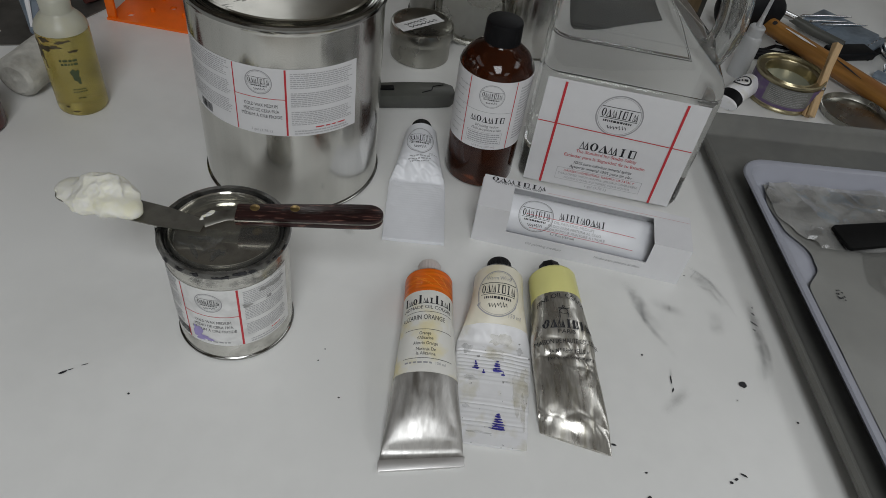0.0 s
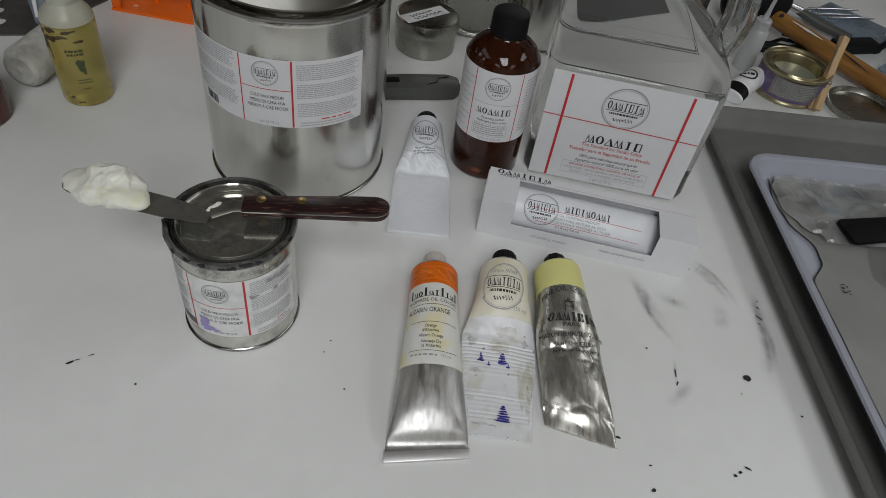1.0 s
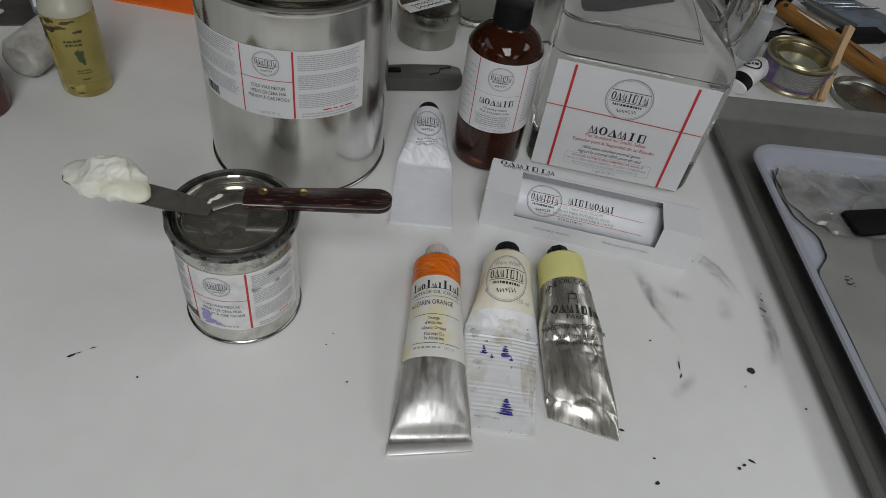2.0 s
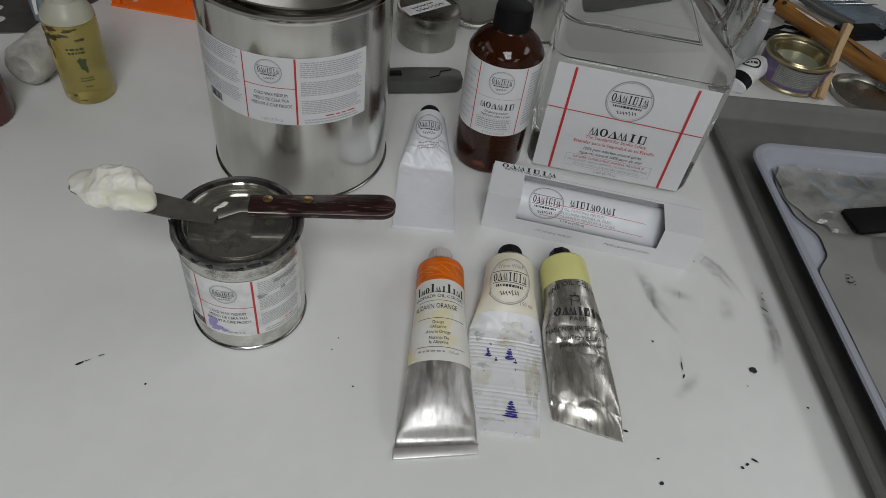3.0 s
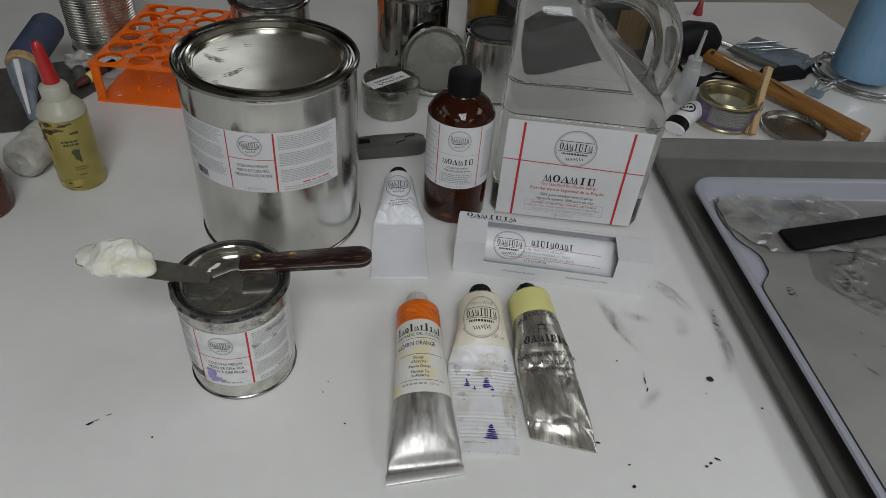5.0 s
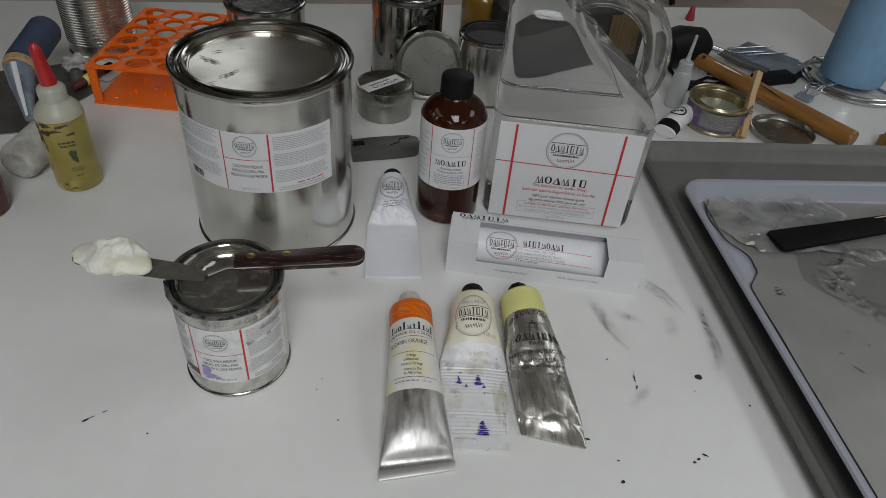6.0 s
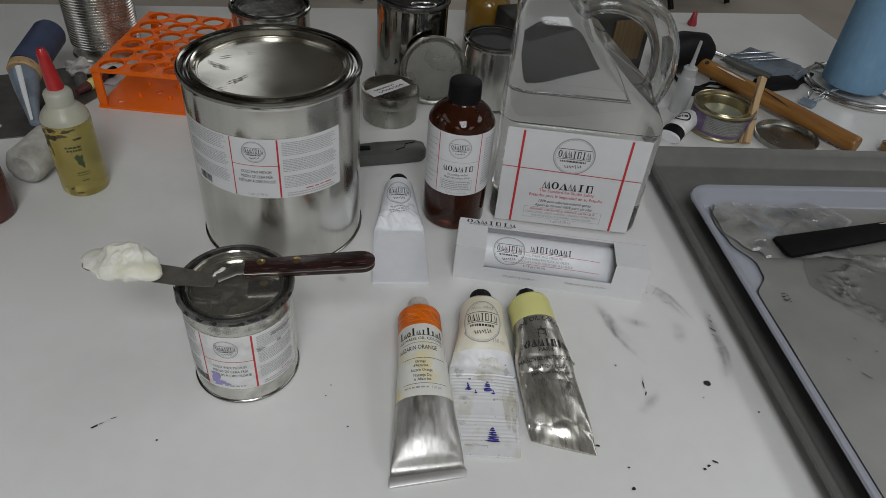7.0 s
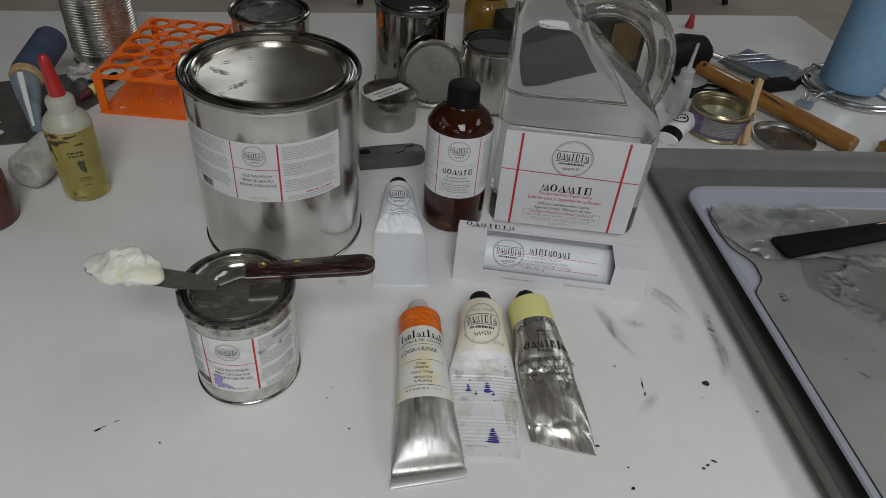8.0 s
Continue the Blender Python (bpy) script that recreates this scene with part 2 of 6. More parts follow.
def veil(name, color, rough, cover, nscale, soft, metal=0.0, bump=0.0):
    """A thin layer that leaves gaps: cover is how much shows, soft fades it towards the edges of its sheet (uv)."""
    m = bpy.data.materials.new(name)
    m.use_nodes = True
    nt = m.node_tree
    b, out = nt.nodes["Principled BSDF"], nt.nodes["Material Output"]
    b.inputs["Base Color"].default_value, b.inputs["Roughness"].default_value, b.inputs["Metallic"].default_value = (*color, 1), rough, metal
    tc, tr, mx = nt.nodes.new("ShaderNodeTexCoord"), nt.nodes.new("ShaderNodeBsdfTransparent"), nt.nodes.new("ShaderNodeMixShader")
    nz = nt.nodes.new("ShaderNodeTexNoise")
    nz.inputs["Scale"].default_value, nz.inputs["Detail"].default_value = nscale, 5
    nt.links.new(tc.outputs["Object"], nz.inputs["Vector"])
    mr = nt.nodes.new("ShaderNodeMapRange")
    for i, v in enumerate((0.38, 0.72, cover * 0.25, cover)):
        mr.inputs[i + 1].default_value = v
    nt.links.new(nz.outputs["Fac"], mr.inputs[0])
    fac = mr.outputs[0]
    if soft:
        sep = nt.nodes.new("ShaderNodeSeparateXYZ")
        nt.links.new(tc.outputs["UV"], sep.inputs[0])
        for axis in (0, 1):
            a = nt.nodes.new("ShaderNodeMath")
            a.operation, a.inputs[1].default_value = "PINGPONG", 0.5
            nt.links.new(sep.outputs[axis], a.inputs[0])
            c = nt.nodes.new("ShaderNodeMapRange")
            c.interpolation_type = "SMOOTHSTEP"
            for i, v in enumerate((0.0, soft, 0.0, 1.0)):
                c.inputs[i + 1].default_value = v
            nt.links.new(a.outputs[0], c.inputs[0])
            d = nt.nodes.new("ShaderNodeMath")
            d.operation = "MULTIPLY"
            nt.links.new(fac, d.inputs[0])
            nt.links.new(c.outputs[0], d.inputs[1])
            fac = d.outputs[0]
    if bump:
        bp = nt.nodes.new("ShaderNodeBump")
        bp.inputs["Distance"].default_value = bump
        nt.links.new(nz.outputs["Fac"], bp.inputs["Height"])
        nt.links.new(bp.outputs[0], b.inputs["Normal"])
    nt.links.new(fac, mx.inputs[0])
    nt.links.new(tr.outputs[0], mx.inputs[1])
    nt.links.new(b.outputs[0], mx.inputs[2])
    nt.links.new(mx.outputs[0], out.inputs[0])
    return m


def sheer(name, milk, bump, ior, see):
    """Thin clear film: see-through, glossy, with a little milkiness."""
    m = bpy.data.materials.new(name)
    m.use_nodes = True
    nt = m.node_tree
    nt.nodes.remove(nt.nodes["Principled BSDF"])
    out, tc, nz = nt.nodes["Material Output"], nt.nodes.new("ShaderNodeTexCoord"), nt.nodes.new("ShaderNodeTexNoise")
    nz.inputs["Scale"].default_value, nz.inputs["Detail"].default_value = 28, 3
    nt.links.new(tc.outputs["Object"], nz.inputs["Vector"])
    bp, fr = nt.nodes.new("ShaderNodeBump"), nt.nodes.new("ShaderNodeFresnel")
    bp.inputs["Distance"].default_value, fr.inputs["IOR"].default_value = bump, ior
    nt.links.new(nz.outputs["Fac"], bp.inputs["Height"])
    clear, dim, gloss = nt.nodes.new("ShaderNodeBsdfTransparent"), nt.nodes.new("ShaderNodeBsdfDiffuse"), nt.nodes.new("ShaderNodeBsdfGlossy")
    clear.inputs[0].default_value, dim.inputs[0].default_value = (see, see, see, 1), (0.60, 0.60, 0.58, 1)
    gloss.inputs[0].default_value, gloss.inputs[1].default_value = (0.95, 0.95, 0.95, 1), 0.07
    for n in (fr, gloss):
        nt.links.new(bp.outputs[0], n.inputs["Normal"])
    body, whole = nt.nodes.new("ShaderNodeMixShader"), nt.nodes.new("ShaderNodeMixShader")
    mr = nt.nodes.new("ShaderNodeMapRange")
    for i, v in enumerate((0.35, 0.7, milk * 0.5, milk * 1.5)):
        mr.inputs[i + 1].default_value = v
    nt.links.new(nz.outputs["Fac"], mr.inputs[0])
    nt.links.new(mr.outputs[0], body.inputs[0])
    nt.links.new(clear.outputs[0], body.inputs[1])
    nt.links.new(dim.outputs[0], body.inputs[2])
    nt.links.new(fr.outputs[0], whole.inputs[0])
    nt.links.new(body.outputs[0], whole.inputs[1])
    nt.links.new(gloss.outputs[0], whole.inputs[2])
    nt.links.new(whole.outputs[0], out.inputs[0])
    return m


def clear_plastic(name, straight, ior):
    """Clear filled plastic: refracting, with a share of the light going straight through."""
    m = mat(name, (0.97, 0.98, 0.97), 0.02, trans=1.0, ior=ior, vary=0.0)
    nt = m.node_tree
    mx, tr = nt.nodes.new("ShaderNodeMixShader"), nt.nodes.new("ShaderNodeBsdfTransparent")
    mx.inputs[0].default_value = straight
    nt.links.new(nt.nodes["Principled BSDF"].outputs[0], mx.inputs[1])
    nt.links.new(tr.outputs[0], mx.inputs[2])
    nt.links.new(mx.outputs[0], nt.nodes["Material Output"].inputs[0])
    return m


M["clear"] = clear_plastic("clear_solvent_jug", 0.10, 1.42)
M["smear"] = veil("graphite_smear", (0.11, 0.11, 0.11), 0.6, 0.27, 130, 0.5)
M["faint_smear"] = veil("faint_grey_smear", (0.15, 0.15, 0.15), 0.6, 0.32, 60, 0.5)
M["film"] = sheer("milky_plastic_film", 0.34, 0.0003, 1.6, 0.96)
M["clear_film"] = sheer("clear_plastic_film", 0.012, 0.0003, 1.32, 1.0)
M["stain_veil"] = veil("olive_grime", (0.48, 0.43, 0.27), 0.5, 0.34, 130, 0.0)
M["wax_haze"] = veil("wax_haze", (0.62, 0.62, 0.60), 0.45, 0.74, 55, 0.12)
M["grey_veil"] = veil("grey_rubbed_grime", (0.25, 0.25, 0.24), 0.5, 0.36, 190, 0.0)
M["scuff"] = veil("dark_scuff", (0.09, 0.09, 0.085), 0.5, 0.95, 240, 0.0)


# ---- building helpers ----
def part(name, bm, material, parent=None, label="", sharp=35):
    """One bmesh as one mesh object, under a thing or a part."""
    me = bpy.data.meshes.new(name)
    bm.normal_update()
    bm.to_mesh(me)
    bm.free()
    me.materials.append(M[material])
    me.polygons.foreach_set("use_smooth", [True] * len(me.polygons))
    me.set_sharp_from_angle(angle=radians(sharp))
    ob = new(name, me)
    ob.parent = parent
    return tagged(ob, label)


def thing(name, m, label, category, group="", kind=""):
    ob = new(name)
    ob.empty_display_size = 0.02
    ob.matrix_world = m
    return tagged(ob, label, category, group, kind)


def moved(bm, m):
    bm.transform(m)
    return bm


def joined(*bms):
    out = bmesh.new()
    for b in bms:
        me = bpy.data.meshes.new("tmp")
        b.to_mesh(me)
        b.free()
        out.from_mesh(me)
        bpy.data.meshes.remove(me)
    return out


def lathe(profile, n=72):
    bm = bmesh.new()
    rings = []
    for r, z in profile:
        if r <= 1e-6:
            rings.append([bm.verts.new((0, 0, z))])
        else:
            rings.append([bm.verts.new((r * math.cos(2 * math.pi * i / n), r * math.sin(2 * math.pi * i / n), z)) for i in range(n)])
    for a, b in zip(rings, rings[1:]):
        for i in range(n):
            j = (i + 1) % n
            if len(a) == 1 and len(b) > 1:
                bm.faces.new((a[0], b[j], b[i]))
            elif len(b) == 1 and len(a) > 1:
                bm.faces.new((a[i], a[j], b[0]))
            elif len(a) > 1:
                bm.faces.new((a[i], a[j], b[j], b[i]))
    bmesh.ops.recalc_face_normals(bm, faces=bm.faces)
    return bm


def rbox(w, d, h, bev=0.001, seg=2):
    """A box centred in x and y, standing on z = 0, with rounded edges."""
    bm = bmesh.new()
    bmesh.ops.create_cube(bm, size=1)
    bm.transform(Matrix.Translation((0, 0, h / 2)) @ Matrix.Diagonal((w, d, h, 1)))
    if bev:
        bmesh.ops.bevel(bm, geom=bm.edges[:], offset=bev, segments=seg, affect="EDGES", profile=0.5)
    return bm


def sweep(points, radius, n=12, caps=True, flat=1.0):
    """A tube along points; radius a number or one per point; flat squeezes it along its second axis."""
    pts = [Vector(p) for p in points]
    rad = radius if isinstance(radius, (list, tuple)) else [radius] * len(pts)
    bm = bmesh.new()
    up = Vector((0, 0, 1))
    tan0 = (pts[1] - pts[0]).normalized()
    if abs(tan0.dot(up)) > 0.9:
        up = Vector((0, 1, 0))
    rings = []
    for i, p in enumerate(pts):
        tan = (pts[min(i + 1, len(pts) - 1)] - pts[max(i - 1, 0)]).normalized()
        side = tan.cross(up).normalized()
        up = side.cross(tan).normalized()
        rings.append([bm.verts.new(p + rad[i] * (math.cos(2 * math.pi * k / n) * side + flat * math.sin(2 * math.pi * k / n) * up)) for k in range(n)])
    for a, b in zip(rings, rings[1:]):
        for k in range(n):
            bm.faces.new((a[k], a[(k + 1) % n], b[(k + 1) % n], b[k]))
    if caps:
        bm.faces.new(rings[0][::-1])
        bm.faces.new(rings[-1])
    bmesh.ops.recalc_face_normals(bm, faces=bm.faces)
    return bm


def rr_loop(w, d, r, z, k=8):
    """Points of a rounded rectangle w by d, centred, at height z."""
    out = []
    for cx, cy, a0 in ((w / 2 - r, d / 2 - r, 0), (-w / 2 + r, d / 2 - r, 90), (-w / 2 + r, -d / 2 + r, 180), (w / 2 - r, -d / 2 + r, 270)):
        for i in range(k + 1):
            a = radians(a0 + 90 * i / k)
            out.append((cx + r * math.cos(a), cy + r * math.sin(a), z))
    return out


def loft(loops, cap_first=True, cap_last=True):
    bm = bmesh.new()
    rings = [[bm.verts.new(p) for p in lp] for lp in loops]
    n = len(rings[0])
    for a, b in zip(rings, rings[1:]):
        for i in range(n):
            bm.faces.new((a[i], a[(i + 1) % n], b[(i + 1) % n], b[i]))
    if cap_first:
        bm.faces.new(rings[0][::-1])
    if cap_last:
        bm.faces.new(rings[-1])
    bmesh.ops.recalc_face_normals(bm, faces=bm.faces)
    return bm


def sheet(u0, u1, v0, v1, nu=24, nv=2):
    """A flat sheet in the x-z plane, fine enough to be bent."""
    bm = bmesh.new()
    g = [[bm.verts.new((u0 + (u1 - u0) * i / nu, 0, v0 + (v1 - v0) * j / nv)) for i in range(nu + 1)] for j in range(nv + 1)]
    for j in range(nv):
        for i in range(nu):
            bm.faces.new((g[j][i], g[j][i + 1], g[j + 1][i + 1], g[j + 1][i]))
    return bm


def ring(u, v, r, wide, n=40, squash=1.0):
    bm = bmesh.new()
    a = [bm.verts.new((u + r * math.cos(2 * math.pi * i / n), 0, v + squash * r * math.sin(2 * math.pi * i / n))) for i in range(n)]
    b = [bm.verts.new((u + (r - wide) * math.cos(2 * math.pi * i / n), 0, v + squash * (r - wide) * math.sin(2 * math.pi * i / n))) for i in range(n)]
    for i in range(n):
        j = (i + 1) % n
        bm.faces.new((a[i], a[j], b[j], b[i]))
    return bm


def words(text, u, v, size, width=None, shear=0.0):
    """Flat lettering in the x-z plane, centred at (u, v); width: the length it is fitted to."""
    cu = bpy.data.curves.new("tmp", "FONT")
    cu.body, cu.size, cu.align_x, cu.align_y, cu.resolution_u, cu.shear = text, size, "CENTER", "CENTER", 2, shear
    ob = new("tmp", cu)
    bpy.context.view_layer.update()
    me = bpy.data.meshes.new_from_object(ob.evaluated_get(bpy.context.evaluated_depsgraph_get()))
    bpy.data.objects.remove(ob)
    bpy.data.curves.remove(cu)
    bm = bmesh.new()
    bm.from_mesh(me)
    bpy.data.meshes.remove(me)
    xs = [p.co.x for p in bm.verts]
    k = width / (max(xs) - min(xs)) if width else 1.0
    for p in bm.verts:
        p.co = Vector((u + p.co.x * k, 0, v + p.co.y))
    bmesh.ops.recalc_face_normals(bm, faces=bm.faces)
    return bm


def bars(u0, u1, v, h, n, rng, gap=0.25, ragged=0.0):
    """A line of print too fine to read: about n bars of uneven length from u0 to u1."""
    out = []
    end = u1 - (u1 - u0) * rng.random() * ragged
    step, a = (end - u0) / n, u0
    while a < end - step * 0.2:
        w = step * (0.35 + 1.1 * rng.random())
        out.append(sheet(a, min(end, a + w), v - h / 2, v + h / 2, 1, 1))
        a += w + step * gap * 1.3
    return joined(*out)


def bend(bm, R, off=0.0003):
    """Wraps flat print round a cylinder of radius R; u = 0 faces -y."""
    for p in bm.verts:
        a = p.co.x / R
        p.co = Vector(((R + off) * math.sin(a), -(R + off) * math.cos(a), p.co.z))
    return bm


# ---- the room ----
def slab(name, x0, x1, y0, y1, z0, z1, material, label="", category=""):
    bm = moved(rbox(x1 - x0, y1 - y0, z1 - z0, 0), Matrix.Translation(((x0 + x1) / 2, (y0 + y1) / 2, z0)))
    return tagged(part(name, bm, material), label, category, kind="structure")


X0, X1, Y0, Y1 = -3.2, 3.6, -4.4, 6.6
slab("floor", X0, X1, Y0, Y1, FLOOR - 0.1, FLOOR, "concrete", "beige sealed concrete studio floor", "floor")
slab("ceiling", X0, X1, Y0, Y1, CEIL, CEIL + 0.1, "ceil", "matte beige-brown studio ceiling", "ceiling")
slab("wall_south", X0, X1, Y0 - 0.1, Y0, FLOOR, CEIL, "wall", "plain white painted wall", "wall")
slab("wall_north", X0, X1, Y1, Y1 + 0.1, FLOOR, CEIL, "wall", "plain white painted wall", "wall")
# unseen wall, coloured dark to cut left fill and darken the can's reflections
slab("wall_west", X0 - 0.1, X0, Y0 - 0.1, Y1 + 0.1, FLOOR, CEIL, "wall_dark", "unseen west wall, dark brown to dim light from the left", "wall")
slab("wall_east", X1, X1 + 0.1, Y0 - 0.1, Y1 + 0.1, FLOOR, CEIL, "wall", "plain white painted wall", "wall")

for px, py, power in PANELS:
    fixture = thing("ceiling_light", pose(px, py, CEIL), "long white ceiling light fixture", "ceiling light", "ceiling lights")
    for w, d, x, y in ((PANEL_W + 0.06, 0.03, 0, PANEL_L / 2 + 0.015), (PANEL_W + 0.06, 0.03, 0, -PANEL_L / 2 - 0.015), (0.03, PANEL_L, PANEL_W / 2 + 0.015, 0), (0.03, PANEL_L, -PANEL_W / 2 - 0.015, 0)):
        part("frame", moved(rbox(w, d, 0.07, 0.002), pose(x, y, -0.07)), "wall", fixture)

# ---- the table ----
table = thing("work_table", pose(0, 0, 0), "long white laminate work table with paint smears and specks", "table")
TX0, TX1, TY0, TY1 = -1.42, 1.02, -0.24, 1.215
part("tabletop", moved(rbox(TX1 - TX0, TY1 - TY0, 0.03, 0.003), pose((TX0 + TX1) / 2, (TY0 + TY1) / 2, -0.03)), "table", table)
for lx, ly in ((TX0 + 0.1, TY0 + 0.1), (TX1 - 0.1, TY0 + 0.1), (TX0 + 0.1, TY1 - 0.1), (TX1 - 0.1, TY1 - 0.1)):
    part("leg", moved(rbox(0.05, 0.05, -FLOOR - 0.03, 0.004), pose(lx, ly, FLOOR)), "black", table)


# ---- cans ----
def can_shell(R, H, bead=0.0016):
    """Body with rolled bottom bead, top ring, and press-in lid, as profiles."""
    foot = [(0, 0.003), (R - 0.004, 0.003), (R - 0.002, 0.0), (R + bead * 0.6, 0.0003), (R + bead, 0.001), (R + bead, 0.0024), (R + bead * 0.5, 0.0032), (R - 0.0004, 0.0036)]
    body = [(R, 0.0034), (R, H - 0.010), (R - 0.0006, H - 0.008), (R, H - 0.006)]
    Rr = R + 0.0026
    top = [(R, H - 0.006), (Rr, H - 0.0055), (Rr + 0.0004, H - 0.003), (Rr - 0.0005, H - 0.0008), (Rr - 0.002, H), (Rr - 0.0035, H - 0.001),
           (Rr - 0.0045, H - 0.006), (R * 0.948, H - 0.0066), (R * 0.943, H - 0.004), (R * 0.930, H - 0.0036), (R * 0.918, H - 0.0042), (R * 0.912, H - 0.0068), (R * 0.9, H - 0.0068), (R * 0.885, H - 0.006)]
    lid = [(R * 0.885, H - 0.0062), (R * 0.882, H - 0.0015), (R * 0.868, H - 0.0005), (R * 0.85, H - 0.0015), (R * 0.843, H - 0.0074), (R * 0.838, H - 0.0078), (R * 0.825, H - 0.0078), (R * 0.818, H - 0.0070), (R * 0.806, H - 0.0070), (R * 0.80, H - 0.0076), (R * 0.79, H - 0.0076), (R * 0.4, H - 0.0076), (0, H - 0.0076)]
    return foot, body, top, lid


R1, H1 = 0.0848, 0.193
gallon = thing("paint_can", pose(-0.031, 0.582, 0), "bright gallon tin can with white printed label, closed lid", "can", "printed cans")
foot, body, top, lid = can_shell(R1, H1)
part("bottom_ring", lathe(foot, 128), "tin_rim", gallon, "dark bottom seam")
part("body", lathe(body, 128), "tin", gallon)
part("top_ring", lathe(top, 128), "tin_rim", gallon, "dark rolled rim")
part("lid", lathe(lid, 128), "tin_lid", gallon, "scuffed press-in lid", sharp=18)
R2, H2 = 0.0440, 0.1015
pint = thing("paint_can", pose(-0.0612, 0.3715, 0), "small grubby tin can with a printed label and wax-smeared lid", "can", "printed cans")
foot, body, top, lid = can_shell(R2, H2, 0.0012)
part("bottom_ring", lathe(foot, 96), "tin_rim", pint, "dark bottom seam")
part("body", lathe(body, 96), "tin_grubby", pint)
part("top_ring", lathe(top, 96), "tin_dirty", pint, "paint-blackened rim")
part("lid", lathe(lid, 96), "lid_waxed", pint, "lid smeared with grey wax")

# ---- amber bottle ----
R3 = 0.0357
bottle = thing("medium_bottle", pose(0.163, 0.581, 0), "amber plastic bottle with black screw cap and white label", "bottle")
part("body", lathe([(0, 0.002), (R3 - 0.006, 0.0), (R3 - 0.001, 0.0025), (R3, 0.006), (R3, 0.124), (R3 - 0.001, 0.130), (R3 - 0.006, 0.138), (R3 - 0.013, 0.144), (0.0165, 0.1475), (0.0148, 0.150), (0.0148, 0.153), (0, 0.153)], 96), "amber", bottle)
capbm = lathe([(0, 0.1705), (0.0145, 0.1705), (0.0163, 0.1698), (0.0170, 0.168), (0.0172, 0.1505), (0.0155, 0.1500), (0, 0.1500)], 96)
for p in capbm.verts:
    r = math.hypot(p.co.x, p.co.y)
    if r > 0.0169 and p.co.z < 0.1679:
        k = 1 + 0.02 * (math.sin(48 * math.atan2(p.co.y, p.co.x)) > 0)
        p.co.x, p.co.y = p.co.x * k, p.co.y * k
part("cap", capbm, "black", bottle, "ribbed black screw cap")

# ---- solvent jug ----
jug = thing("solvent_jug", pose(0.286, 0.5435, 0, 0, 0, -14.7), "clear plastic gallon jug of solvent with white label and handle", "jug")
JW, JD = 0.172, 0.108
loops = []
for w, d, r, z, dx in ((JW - 0.014, JD - 0.014, 0.012, 0.0, 0), (JW - 0.003, JD - 0.003, 0.014, 0.003, 0), (JW, JD, 0.015, 0.008, 0), (JW, JD, 0.015, 0.126, 0), (JW - 0.0006, JD - 0.0006, 0.015, 0.1285, 0),
                       (JW - 0.003, JD - 0.003, 0.015, 0.1302, 0), (JW - 0.003, JD - 0.003, 0.015, 0.1312, 0), (JW - 0.001, JD - 0.001, 0.016, 0.1328, 0), (JW - 0.0016, JD - 0.002, 0.016, 0.1358, 0), (JW - 0.0040, JD - 0.0025, 0.017, 0.1430, -0.001),
                       (JW - 0.0085, JD - 0.003, 0.017, 0.1500, -0.0035), (JW - 0.017, JD - 0.0035, 0.018, 0.158, -0.0078), (0.128, JD - 0.005, 0.018, 0.180, -0.0210), (0.1, JD - 0.006, 0.019, 0.205, -0.0345), (0.078, JD - 0.008, 0.020, 0.228, -0.0455),
                       (0.070, JD - 0.013, 0.022, 0.240, -0.0480), (0.060, 0.072, 0.024, 0.2515, -0.0475), (0.044, 0.044, 0.021, 0.260, -0.046), (0.038, 0.038, 0.0185, 0.264, -0.045), (0.038, 0.038, 0.0185, 0.278, -0.045)):
    loops.append([(x + dx, y + JD / 2, z) for x, y, z in rr_loop(w, d, r, z)])
part("body", loft(loops), "clear", jug)
hp = [(-0.030, JD / 2, 0.234), (-0.008, JD / 2, 0.249), (0.021, JD / 2, 0.252), (0.051, JD / 2, 0.240), (0.070, JD / 2, 0.216), (0.0765, JD / 2, 0.190), (0.075, JD / 2, 0.166), (0.068, JD / 2, 0.146)]
def curve_through(pts, per=6):
    """A smooth curve through points."""
    q = [Vector(p) for p in pts]
    out = []
    for i in range(len(q) - 1):
        p0, p1, p2, p3 = q[max(i - 1, 0)], q[i], q[i + 1], q[min(i + 2, len(q) - 1)]
        for j in range(per):
            t = j / per
            out.append(0.5 * (2 * p1 + (p2 - p0) * t + (2 * p0 - 5 * p1 + 4 * p2 - p3) * t * t + (3 * p1 - p0 - 3 * p2 + p3) * t ** 3))
    return out + [q[-1]]


hc = curve_through(hp)
inner = sweep(hc, 0.0098, 24, True, 1.25)
bmesh.ops.reverse_faces(inner, faces=inner.faces)
part("handle", joined(sweep(hc, 0.0116, 24, True, 1.25), inner), "clear", jug, sharp=60)
part("cap", moved(lathe([(0, 0.262), (0.02, 0.262), (0.021, 0.264), (0.021, 0.284), (0.019, 0.286), (0, 0.286)], 48), pose(-0.045, JD / 2, 0.008)), "black", jug)

# ---- carton ----
carton = thing("tube_carton", pose(0.144, 0.47, 0, 0, 0, -15.7), "white card carton with a window showing its tube", "box")
BL, BD, BH = 0.199, 0.0475, 0.043
WX0, WX1, WZ, WV = 0.0305, 0.164, 0.0185, 0.036  # window: from WZ on the front, over the edge, to WV on the top
T = 0.0007


def plate(pts, thick, axis):
    """A card panel from a flat outline, thickened along an axis."""
    bm = bmesh.new()
    f = bm.faces.new([bm.verts.new(p) for p in pts])
    ext = bmesh.ops.extrude_face_region(bm, geom=[f])
    for g in ext["geom"]:
        if isinstance(g, bmesh.types.BMVert):
            g.co += Vector(axis) * thick
    bmesh.ops.recalc_face_normals(bm, faces=bm.faces)
    return bm


